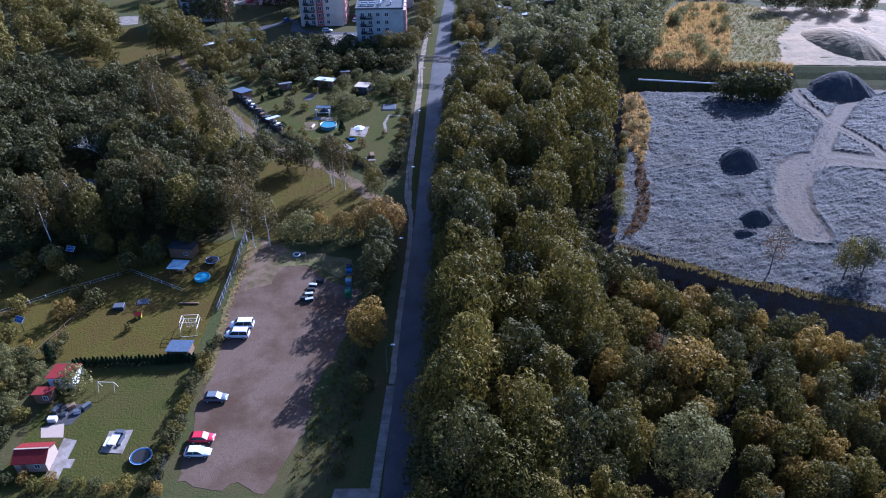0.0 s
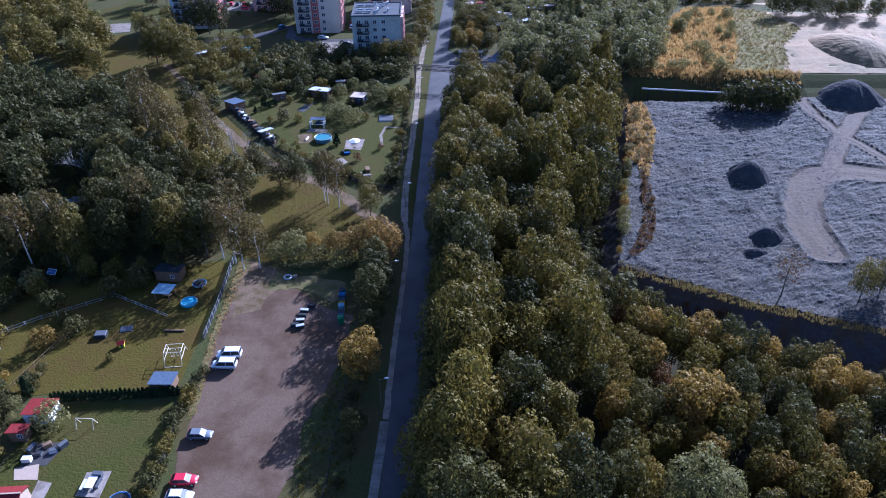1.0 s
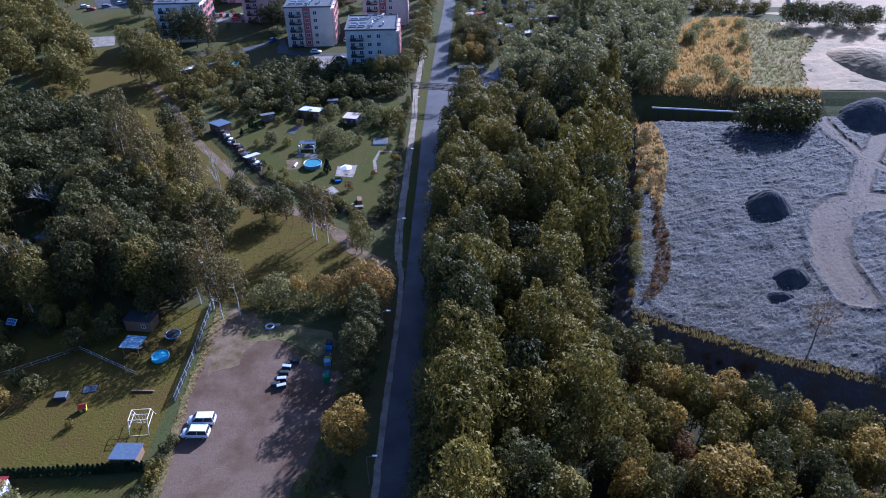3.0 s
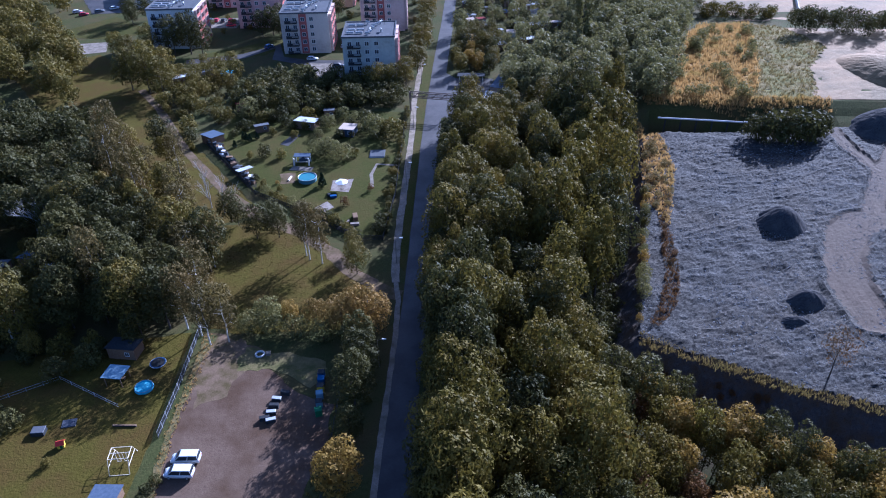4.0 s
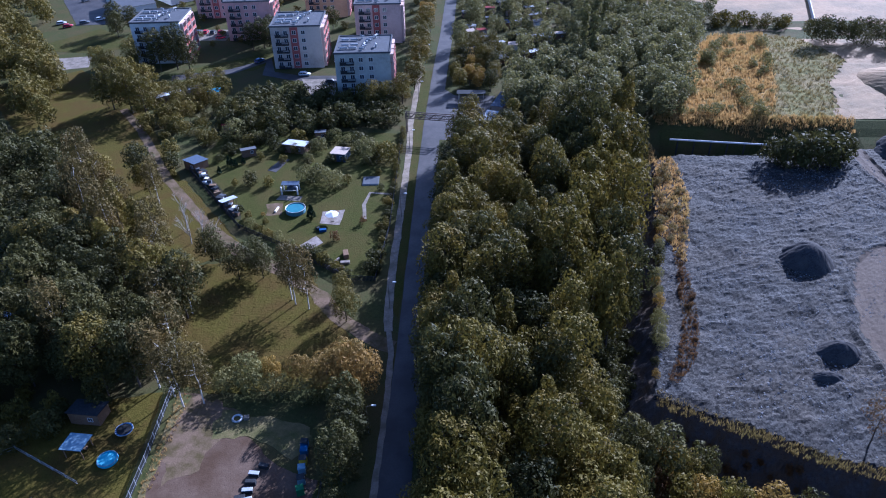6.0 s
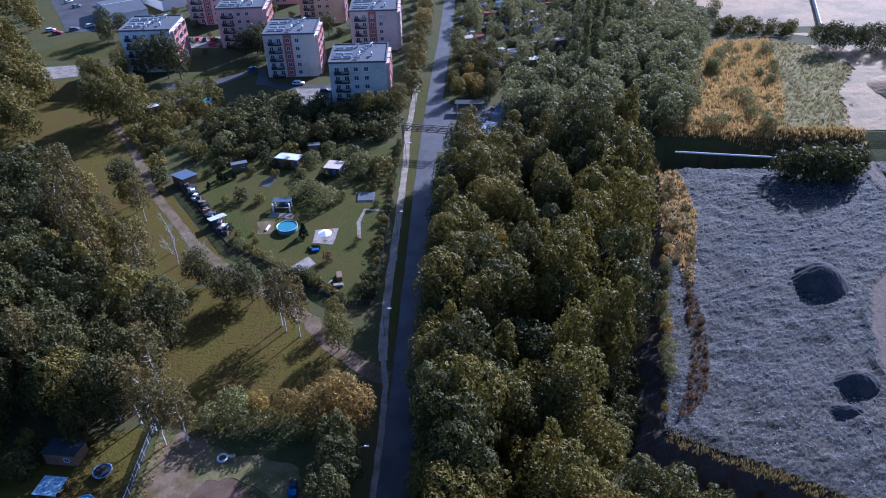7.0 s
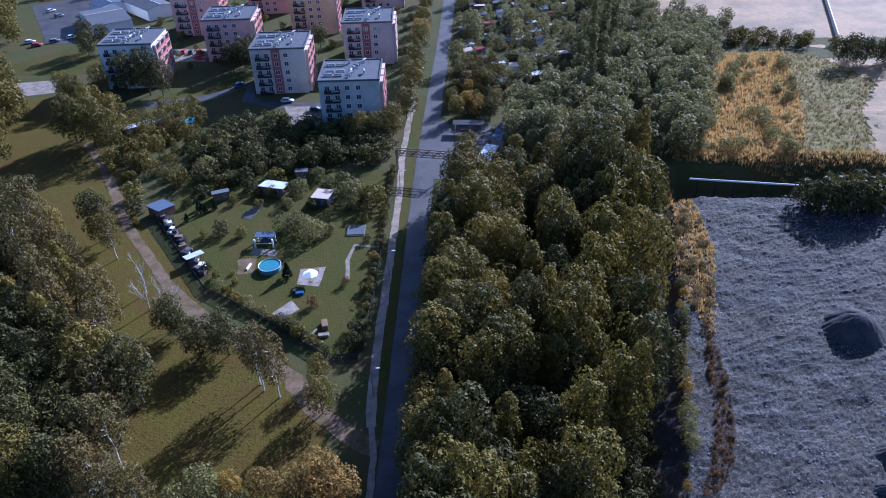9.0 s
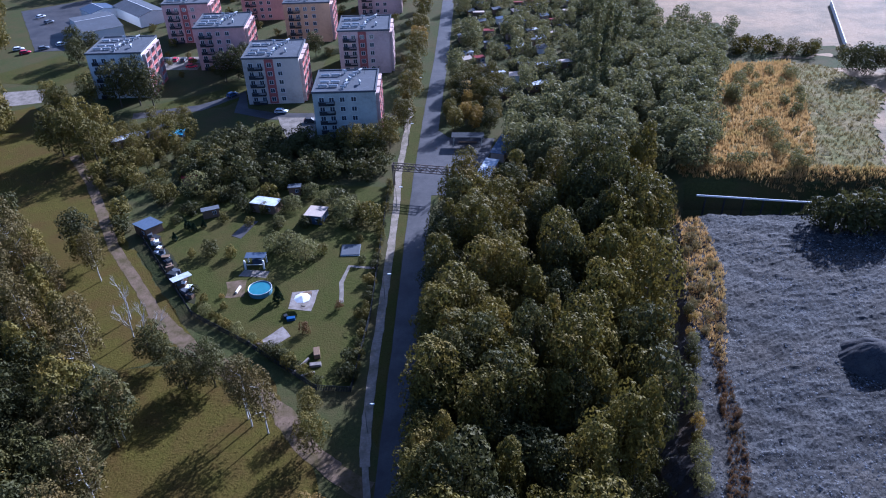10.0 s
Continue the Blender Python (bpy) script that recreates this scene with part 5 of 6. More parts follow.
for k, (x, y) in enumerate(((-33.0, 122.0), (-34.2, 120.4), (-34.3, 118.8), (-34.4, 117.2), (-35.2, 115.8), (-34.0, 115.4))):
    crate("stone_block", x, y, (1.7, 0.7, 0.7), 6 * k - 10, "dark", "dark stacked block with pale top on the yard", "grey_metal" if k % 2 else "dark", "stacked blocks on the yard", "block")
ob = thing("tyre", "large old tyre lying on the ground", "tyre", pose(-40.4, 132.0, 0.06))
bm = bmesh.new()
for k in range(18):
    p, q = 2 * math.pi * k / 18, 2 * math.pi * (k + 1) / 18
    rod(bm, (0.8 * math.cos(p), 0.8 * math.sin(p), 0.2), (0.8 * math.cos(q), 0.8 * math.sin(q), 0.2), 0.2, 0.2, 6)
part("tread", bm, M["grey_metal"], ob)
crate("stone_block", -38.8, 132.2, (0.9, 0.8, 0.5), 10, "concrete", "pale concrete block beside a tyre", "concrete", "", "block")

# ---- allotment by the road ----
patch("patio", [(-38.8, 201.2), (-33.2, 202.2), (-33.4, 195.0), (-38.4, 195.6)], M["slab"], 0.07, "pale garden terrace with brown stains", "patio", 0.1)
patch("patio", [(-41.6, 185.6), (-38.2, 190.0), (-35.9, 187.2), (-39.2, 183.4)], M["slab"], 0.07, "pale slab terrace among stones", "patio", 0.15)
patch("garden_path", ribbon([(-27.6, 198), (-28.7, 205), (-28.0, 211), (-22, 210.5)], 0.9), M["concrete"], 0.06, "narrow paved garden path", "path", 0.15)
patch("garden_bed", [(-58.6, 222.8), (-56.0, 221.6), (-53.8, 229.4), (-56.4, 229.8)], M["asphalt"], 0.08, "bare grey garden bed", "bed", 0.1)
patch("garden_bed", [(-52.8, 199.0), (-48.9, 199.5), (-50, 205.5), (-54, 204.5)], M["dirt"], 0.06, "bare brown garden bed", "bed", 0.4)
patch("patio", [(-52.2, 206.8), (-45.8, 206.2), (-45.6, 208.6), (-51.5, 209.2)], M["concrete"], 0.07, "grey paved strip before the grill house", "patio", 0.1)
crate("deck_slab", -28.6, 217.2, (4.4, 4.4, 0.25), 4, "grey_metal", "flat grey deck on the lawn", "felt", "", "deck")
crate("wood_beam", -50.7, 201.6, (0.4, 2.4, 0.35), -8, "cream", "pale wooden beam standing on the lawn", "cream", "", "beam")
ob = thing("grill_house", "open grill house with pale corner pillars and dark roof", "grill house", pose(-49.2, 210.6, 0.04, 0, 0, 3))
for sx in (-2.1, 2.1):
    bm = bmesh.new()
    box(bm, (sx, -1.2, 1.2), (0.35, 0.35, 2.4))
    part("pillar", bm, M["white"], ob)
    bm = bmesh.new()
    box(bm, (sx, 1.6, 1.1), (0.3, 0.3, 2.2))
    part("pillar", bm, M["white"], ob)
bm = bmesh.new()
box(bm, (0, 0.9, 2.35), (4.6, 2.2, 0.14))
part("roof", bm, M["blue_roof"], ob)
bm = bmesh.new()
box(bm, (0.2, 1.3, 0.6), (2.4, 0.9, 1.2))
box(bm, (0.2, 1.3, 1.7), (0.8, 0.7, 1.2), 0, 0.6)
part("grill", bm, M["blue_roof"], ob)
bm = bmesh.new()
box(bm, (0, -1.2, 1.25), (4.2, 0.12, 0.12))
part("crossbar", bm, M["cream"], ob)
ob = thing("parasol", "white square garden parasol on the terrace", "parasol", pose(-35.4, 196.8, 0.05, 0, 0, 20))
bm = bmesh.new()
rod(bm, (0, 0, 0), (0, 0, 2.5), 0.04, 0.04, 6)
part("pole", bm, M["white"], ob)
bm = bmesh.new()
tip = bm.verts.new((0, 0, 2.6))
rim = [bm.verts.new((1.75 * math.cos(a), 1.75 * math.sin(a), 2.0 if k % 2 == 0 else 2.08)) for k, a in enumerate([math.pi * i / 4 + math.pi / 4 for i in range(8)])]
for k in range(8):
    bm.faces.new((tip, rim[k], rim[(k + 1) % 8]))
part("canopy", bm, M["white"], ob).modifiers.new("thick", "SOLIDIFY").thickness = 0.02
bm = bmesh.new()
box(bm, (0, 0, 0.06), (0.7, 0.7, 0.12))
part("base", bm, M["concrete"], ob)
ob = thing("garden_table", "brown table with chairs on the stained terrace", "table", pose(-35.2, 200.2, 0.07, 0, 0, 12))
bm = bmesh.new()
box(bm, (0, 0, 0.7), (1.8, 0.9, 0.06))
part("tabletop", bm, M["brown_wood"], ob)
for sx in (-0.8, 0.8):
    for sy in (-0.38, 0.38):
        bm = bmesh.new()
        box(bm, (sx, sy, 0.34), (0.07, 0.07, 0.68))
        part("leg", bm, M["brown_wood"], ob)
bits = random.Random(13)
JUNK = [("brown_wood", "stack of brown boards"), ("felt", "grey felt sheet pile"), ("white", "pale broken board pile"), ("dark", "dark box"), ("plastic_tarp", "tarpaulin-covered pile")]
patch("clutter_yard", [(-79.5, 219.5), (-76.5, 222), (-60.2, 201.5), (-58.6, 196.5), (-62, 198)], M["forest_floor"], 0.06, "dark bare ground under the clutter", "yard", 0.4)
for k in range(34):
    u = k / 33
    x, y = -78.0 + 17.5 * u + bits.uniform(-0.5, 0.8), 221.5 - 22.8 * u + bits.uniform(-0.6, 0.6)
    mt, words = bits.choice(JUNK)
    crate("lumber_pile", x, y, (bits.uniform(0.8, 2.4), bits.uniform(0.6, 1.4), bits.uniform(0.3, 1.3)), bits.uniform(0, 180), mt, words + " in a cluttered row beside the fence", bits.choice(["felt", "felt", "white", "brown_wood", "dark", "dark", "plastic_tarp"]), "clutter beside the fence", "pile")
for k in range(9):
    x, y = -43.5 + 0.75 * k + bits.uniform(-0.4, 0.4), 184.6 - 0.3 * k + bits.uniform(-0.8, 0.8)
    crate("garden_stone", x, y, (bits.uniform(0.4, 1.1), bits.uniform(0.4, 0.9), bits.uniform(0.2, 0.5)), bits.uniform(0, 180), bits.choice(["slab", "concrete", "dark"]), "rough stone at the edge of the terrace", bits.choice(["slab", "concrete"]), "stones by the terrace", "stone")
for x, y, s, rz, mt, words in ((-32.0, 178.6, (0.35, 4.6, 0.4), -28, "slab", "pale low kerb of a garden bed"), (-30.2, 176.4, (2.6, 0.35, 0.4), 25, "slab", "pale low kerb of a garden bed"), (-29.3, 179.0, (2.2, 0.9, 0.45), 10, "slab", "pale stone bench in the garden"), (-29.6, 182.0, (1.2, 2.4, 0.9), 15, "brown_wood", "brown wooden frame in the garden"), (-37.0, 192.2, (1.7, 0.9, 0.5), 15, "plastic_blue", "dark blue garden cart"), (-38.2, 192.8, (0.8, 0.8, 0.6), 40, "dark", "dark round garden tub")):
    crate("garden_edging" if "kerb" in words else "garden_fitting", x, y, s, rz, mt, words, mt, "", "edging" if "kerb" in words else "fitting")

# ---- fences ----


def fence(line, h, gap, post_mat, label, rails=(0.3, 0.95), pales=0.0, pale_mat=None, mesh_wire=True):
    ob = thing("fence", label, "fence", pose(0, 0, 0))
    bm = bmesh.new()
    box(bm, (0, 0, h / 2), (0.1, 0.1, h + 0.1))
    post = mesh_of("post", bm, M[post_mat])
    for (x0, y0), (x1, y1) in zip(line, line[1:]):
        d = math.hypot(x1 - x0, y1 - y0)
        n = max(1, round(d / gap))
        for k in range(n):
            part("post", post, None, ob).matrix_basis = pose(x0 + (x1 - x0) * k / n, y0 + (y1 - y0) * k / n, 0)
        for r in rails:
            bm = bmesh.new()
            rod(bm, (x0, y0, h * r), (x1, y1, h * r), 0.03, 0.03, 4)
            part("rail", bm, M[post_mat], ob)
        if pales:
            bm = bmesh.new()
            m = int(d / pales)
            for k in range(m):
                box(bm, (x0 + (x1 - x0) * (k + 0.5) / m, y0 + (y1 - y0) * (k + 0.5) / m, h / 2 + 0.03), (pales * 0.55, 0.03, h), math.degrees(math.atan2(y1 - y0, x1 - x0)))
            tagged(part("paling", bm, M[pale_mat or post_mat], ob), kind="stuff")
    return ob


fence([(-54.4, 139.5), (-52.9, 122.3), (-52.3, 111.0)], 1.6, 2.5, "grey_metal", "grey metal paling fence between yard and gardens", pales=0.22, pale_mat="dark")
fence([(-80.6, 221.9), (-57.9, 192.8), (-43.6, 184.0), (-27.9, 172.7), (-21.5, 172.4), (-20.8, 194), (-22.0, 223), (-23.0, 249)], 1.4, 2.8, "dark", "dark wire fence round the allotments", pales=0.3)
fence([(-48.6, 68.5), (-49.4, 83), (-50.8, 97)], 1.4, 2.5, "dark", "dark wire fence behind the bushes", pales=0.3)
fence([(-98, 108), (-88, 116), (-76, 124), (-62, 117.5)], 0.9, 3.0, "grey_metal", "low wire fence across the gardens")
fence([(-90, 80), (-84, 95), (-80, 112)], 1.0, 2.5, "brown_wood", "low wooden rail fence between gardens")
fence([(-21.6, 70), (-22.2, 100), (-23.4, 128)], 1.2, 3.0, "dark", "dark wire fence along the tree strip")

# ---- lamps, gantry, pipe ----


def street_lamp(x, y, rz=0):
    ob = thing("street_lamp", "tall grey street lamp with pale head", "street lamp", pose(x, y, 0, 0, 0, rz), "street lamps along the road")
    bm = bmesh.new()
    rod(bm, (0, 0, -0.1), (0, 0, 6.6), 0.09, 0.05, 8)
    part("pole", bm, M["concrete"], ob)
    bm = bmesh.new()
    rod(bm, (0, 0, 6.6), (1.0, 0, 6.95), 0.04, 0.035, 6)
    part("arm", bm, M["concrete"], ob)
    bm = bmesh.new()
    loft(bm, [[(px, -w, 6.92 + u), (px, w, 6.92 + u), (px, w * 0.7, 7.08 + u), (px, -w * 0.7, 7.08 + u)] for px, w, u in ((0.9, 0.08, 0), (1.2, 0.17, 0.02), (1.7, 0.12, 0.04))])
    part("head", bm, M["white"], ob)


for x, y in ((-16.9, 129.7), (-17.2, 163.2), (-18.4, 199), (-19.6, 235), (-15.0, 95), (-20.0, 272), (-20.4, 308), (-21, 344)):
    street_lamp(x, y)
ob = thing("pipe_gantry", "rusty lattice steel gantry spanning the road", "gantry", pose(-21.8, 247.6, 0, 0, 0, -9))
span, low, high = 15.0, 5.2, 6.8


def bar(p, q, r=0.09, nm="brace"):
    bm = bmesh.new()
    rod(bm, p, q, r, r, 5)
    part(nm, bm, M["steel"], ob)


for sy in (-0.6, 0.6):
    bar((0, sy, low), (span, sy, low), 0.13, "chord")
    bar((0, sy, high), (span, sy, high), 0.13, "chord")
    for k in range(10):
        a, b = span * k / 10, span * (k + 1) / 10
        bar((a, sy, low if k % 2 else high), (b, sy, high if k % 2 else low))
    for k in range(11):
        bar((span * k / 10, sy, low), (span * k / 10, sy, high), 0.06)
for k in range(11):
    bar((span * k / 10, -0.6, high), (span * k / 10, 0.6, high), 0.06)
for sx in (0.2, span - 0.3, span + 1.2):
    for sy in (-0.6, 0.6):
        bar((sx, sy, -0.1), (sx, sy, high), 0.14, "leg")
for k in range(3):
    bar((span - 0.3, -0.6, 1.5 * k), (span + 1.2, -0.6, 1.5 * k + 1.5))
    bar((span - 0.3, 0.6, 1.5 * k), (span + 1.2, 0.6, 1.5 * k + 1.5))
ob = thing("pipeline", "long pale grey steel pipe on low supports at the bank", "pipe", pose(0, 0, 0))
bm = bmesh.new()
rod(bm, (56.5, 242.6, 0.9), (84.5, 239.4, 0.9), 0.25, 0.25, 12)
part("pipe", bm, M["white"], ob)
for k in range(6):
    u = (k + 0.5) / 6
    bm = bmesh.new()
    box(bm, (56.5 + 28 * u, 242.6 - 3.2 * u, -2.2), (0.3, 0.5, 5.8))
    part("support", bm, M["dark"], ob)
ob = thing("boundary_wall", "long concrete wall across the far ground, whitened for haze", "wall", pose(0, 0, 0))
for k in range(18):
    u0, u1 = k / 18, (k + 1) / 18
    bm = bmesh.new()
    ax, ay, bx, by = 139 + 16.5 * u0, 356 + 57 * u0, 139 + 16.5 * u1, 356 + 57 * u1
    box(bm, ((ax + bx) / 2, (ay + by) / 2, 1.1), (0.25, 3.2, 2.2), -16)
    # White colour lifts the shaded side and stands in for haze.
    part("panel", bm, M["white"], ob)

# ---- single trees and bushes ----
for x, y, s in ((-82.4, 204.2, 0.85), (-91, 198, 0.85), (-103, 212, 0.85)):
    plant("birch", x, y, s, "birches on the meadow", tall=1.0)
plant("birch", -87, 195, 0.85, "birches on the meadow")
plant("dark", -89.2, 212, 1.0, "", None, 1.1, "broad dark tree on the meadow beside a birch")
plant("oak", -86.5, 208.5, 0.75, "", None, 1.1, "green tree on the meadow beside a birch")
for x, y, s in ((-38.4, 165.5, 0.85), (-37.3, 163.9, 0.9), (-34.1, 162.4, 0.85)):
    plant("birch", x, y, s, "birches on the meadow", tall=1.12)
for x, y, s in ((-58.3, 160.3, 0.9), (-61, 154, 1.0), (-50.9, 134.5, 0.95), (-53.5, 137, 1.0), (-47.5, 135.5, 0.9), (-56, 146, 1.05), (-57, 139, 1.0)):
    plant("birch", x, y, s, "birches along the edge of the wood", tall=1.0)
for x, y, s in ((-51.8, 172.3, 0.8), (-46.6, 172.9, 0.75), (-48.8, 176, 0.75), (-60.2, 179.5, 0.8), (-58, 178, 0.6)):
    plant("dark", x, y, s, "trees along the garden fence", tall=0.9)
plant("oak", -25.6, 158.8, 0.68, "", None, 0.95, "rounded green tree beside the footpath")
plant("oak", -27.5, 166, 0.5, "trees along the garden fence")
for x, y, s, k in ((-20.0, 138.5, 1.05, "orange"), (-25.5, 139.5, 0.85, "orange"), (-22.5, 143, 0.8, "orange"), (-31, 141.3, 0.62, "orange"), (-36, 140.5, 0.55, "gold")):
    plant(k, x, y, s, "autumn trees at the end of the yard", None, 1.05)
for x, y, s in ((-41, 141.5, 1.5), (-39, 138.6, 1.3), (-44, 139, 1.2), (-34.5, 138.2, 1.2), (-29, 137, 1.2)):
    plant("bush_olive", x, y, s, "bushes at the end of the yard")
plant("gold", -19.2, 100.9, 1.1, "", None, 0.95, "small yellow-green tree beside the yard")
# Trees at y 120 and 127 are enlarged to throw shadow over the yard.
for x, y, s in ((-19.5, 112, 0.62), (-20, 120, 0.95), (-19.2, 88, 0.5), (-19.5, 127, 0.9), (-21, 132, 0.85)):
    plant("dark", x, y, s, "trees on the strip beside the road")
for x, y, s in ((-6.2, 79.5, 1.0), (-4.4, 70, 0.9), (-17.2, 56, 0.5)):
    plant("oak", x, y, s, "low trees beside the road")
for k in range(10):
    x, y = -20.3 + 2.6 * DICE.random(), 72 + 60 * k / 10 + DICE.random()
    plant("bush_dark", x, y, 0.4 + 0.3 * DICE.random(), "undergrowth on the strip beside the road")
for k in range(17):
    x, y = -50.6 + 1.6 * k / 16 + 1.4 * (DICE.random() - 0.5), 102 - 34 * k / 16
    if k in (0, 1):
        x += 1.0
    plant(DICE.choice(["bush", "bush_dark", "bush_dark"]), x, y, 0.55 + 0.4 * DICE.random(), "bushes along the yard fence")
for k in range(12):
    plant(DICE.choice(["bush", "bush_gold", "bush_dark"]), -75 + 27 * k / 11, 66.4 + 1.6 * DICE.random(), 0.55 + 0.3 * DICE.random(), "bushes along the garden front")


def thuja(x, y, h, r, group, label="small dark green conical thuja"):
    ob = thing("thuja", label, "conifer", pose(x, y, 0, 0, 0, 360 * DICE.random()) @ Matrix.Diagonal((r, r, h, 1)), group)
    part("crown", THUJA, None, ob)
    part("trunk", THUJA_STEM, None, ob)


rng = np.random.default_rng(77)
u = rng.random(420) ** 0.8
ang = rng.random(420) * 6.283
rr = (1 - u) * (0.85 + 0.3 * rng.random(420)) * (0.6 + 0.6 * np.minimum(1, u * 6))
p = np.stack([rr * np.cos(ang), rr * np.sin(ang), 0.04 + 0.96 * u], 1)
q = rng.normal(size=(420, 3)) * np.array([0.2, 0.2, 0.03])
w = rng.normal(size=(420, 3)) * np.array([0.16, 0.16, 0.02]) + np.array([0, 0, 0.12])
v = np.stack([p - q, p + q, p + w], 1).reshape(-1, 3)
THUJA = tri_mesh("crown", v, np.arange(1260).reshape(-1, 3), M["conifer"])
bm = bmesh.new()
rod(bm, (0, 0, -0.03), (0, 0, 0.85), 0.12, 0.02, 6)
THUJA_STEM = mesh_of("trunk", bm, M["bark"])
for k in range(30):
    thuja(-74.2 + 22.2 * k / 29, 93.7 + 2.6 * k / 29, 1.9 + 0.5 * DICE.random(), 0.55, "hedge of young thujas")
for k in range(30):
    plant("bush_dark", -74 + 22.2 * k / 29, 94.3 + 2.6 * k / 29, 0.32, "low hedge behind the thujas", tall=1.1) if k % 2 else None
thuja(-41.0, 198.2, 3.6, 1.0, "", "dark green conical thuja beside the pool")
thuja(-79.4, 95.0, 4.2, 0.9, "", "slim dark conical thuja beside the lawn")
for x, y, h in ((-70.6, 226, 2.4), (-69.4, 225, 2.6), (-68.2, 224.6, 2.3), (-71.6, 220.5, 2.2), (-66.5, 226.5, 2.0)):
    thuja(x, y, h, 0.6, "slim thujas among the garden beds")
plant("bush_red", -27.7, 196, 1.1)
plant("bush_red", -33.2, 188.4, 1.4, label="small thin-leaved garden tree")
for key, x, y, s in (("bush_dark", -61, 215.1, 1.2), ("bush", -56, 214, 0.9), ("bush_olive", -46.5, 216.5, 1.2), ("bush_olive", -42, 216, 1.3), ("bush_olive", -38.4, 213.4, 1.4), ("bush_dark", -44, 219.5, 1.1), ("bush", -35, 216, 0.8), ("bush_dark", -62.5, 241, 1.3), ("bush", -81, 237.8, 1.3), ("bush_olive", -73.5, 242.3, 1.6), ("bush", -89.3, 230.7, 1.6), ("bush", -24.9, 228, 1.7), ("bush_olive", -32, 231.5, 1.5), ("bush_dark", -34.6, 236.5, 1.6), ("bush", -28.5, 232, 1.3), ("bush", -22.8, 205.2, 0.7), ("bush_dark", -25.2, 212.5, 0.6), ("bush", -23.4, 193.7, 0.6), ("bush_dark", -23.2, 180.3, 0.9), ("bush_dark", -22.8, 176, 1.0), ("bush", -65.2, 213.9, 0.6), ("bush_dark", -38.2, 181.4, 1.0), ("bush_dark", -35.8, 180.2, 0.9), ("bush", -34, 178.4, 0.9), ("bush", -52, 195.5, 0.5), ("bush", -57, 197.5, 0.6), ("bush_gold", -53.5, 199, 0.4), ("bush_dark", -60, 200.5, 0.7), ("bush", -84, 219, 0.6), ("bush_dark", -86, 224, 1.4), ("bush", -27, 221, 0.6), ("bush_dark", -60, 236, 1.2), ("bush_olive", -46, 235, 1.1), ("bush", -68, 238, 1.1), ("bush_dark", -72, 233, 1.0), ("bush", -54, 241, 1.3)):
    plant(key, x, y, s, "garden bushes of the allotment")
for key, x, y, s in (("bush", -99.6, 123.5, 1.5), ("bush_olive", -94.3, 125.9, 1.3), ("bush_dark", -87.4, 119.8, 1.4), ("bush", -93.6, 109.5, 1.2), ("bush_gold", -83, 108.4, 1.6), ("bush_dark", -78.8, 112.2, 1.2), ("bush_dark", -76.6, 124.4, 1.4), ("bush_dark", -72, 128, 1.5), ("bush_dark", -83, 115, 1.0), ("bush", -90.9, 101, 1.1), ("bush_gold", -95, 97, 1.0), ("bush_dark", -79.7, 96.5, 1.1), ("bush_olive", -70.8, 88.1, 1.35), ("bush", -77.2, 80.4, 0.9), ("bush_dark", -82.2, 87.6, 1.1), ("bush_dark", -81, 82, 1.0), ("bush_dark", -78, 76, 0.9), ("bush", -79, 70.5, 1.0), ("bush_dark", -76, 68, 0.9), ("bush_dark", -103, 116, 1.4), ("bush", -108, 122, 1.5), ("bush", -68.5, 104.5, 0.5), ("bush_dark", -80, 101, 0.6), ("bush_gold", -86, 99, 0.6)):
    plant(key, x, y, s, "garden bushes by the lawns")
for x, y in scatter([(-96, 82), (-80, 76), (-77, 90), (-84, 97), (-98, 100)], 3.0, 71):
    plant(DICE.choice(["bush", "bush_dark", "bush_olive"]), x, y, 0.5 + 0.5 * DICE.random(), "dense bushes beside the gardens")
for x, y in scatter([(-112, 128), (-96, 118), (-88, 124), (-74, 129), (-64, 132), (-64, 139), (-80, 136), (-100, 136)], 4.6, 72):
    plant(DICE.choice(["bush", "bush_dark", "bush_dark"]), x, y, 0.7 + 0.6 * DICE.random(), "bushes in the shady gardens")
for x, y in scatter([(-110, 142), (-92, 148), (-94, 165), (-112, 165)], 5, 73):
    plant(DICE.choice(["bush", "bush_dark"]), x, y, 0.7 + 0.5 * DICE.random(), "bushes in the shady gardens")
for key, x, y, s in (("oak", -87.2, 142.8, 0.7), ("dark", -74.2, 140.3, 0.8), ("dark", -65.7, 136.8, 0.75), ("oak", -92.1, 147, 0.8), ("dark", -104, 135, 0.8), ("oak", -97, 138, 0.75), ("dark", -112, 145, 0.9), ("oak", -84, 130, 0.5), ("oak", -69, 145, 0.9)):
    plant(key, x, y, s, "trees in the shady gardens")
for x, y, s in ((-113.5, 261, 1.35), (-121, 264, 1.25), (-107, 257, 1.1), (-110, 268, 1.2), (-117, 270, 1.2), (-98, 262, 0.6), (-100, 268, 0.7), (-92, 255, 0.6), (-91.4, 284.3, 0.6), (-93.1, 268, 0.6), (-85, 262, 0.6), (-139.9, 296, 0.8), (-133, 290, 0.9), (-128, 298, 0.9)):
    plant("oak", x, y, s, "trees between the lane and the flats")
for x, y, s in ((-119, 300, 1.2), (-113, 301, 1.35), (-108, 300, 1.1), (-82, 321, 0.9), (-86, 324, 1.0), (-90, 322, 0.9), (-84, 330, 0.9), (-79, 328, 0.8), (-63, 349, 0.8), (-72, 344, 0.7), (-152, 338, 0.9), (-156, 346, 1.0), (-148, 345, 0.9), (-99, 349, 0.8), (-52, 360, 0.8)):
    plant("dark", x, y, s, "trees between the blocks of flats")
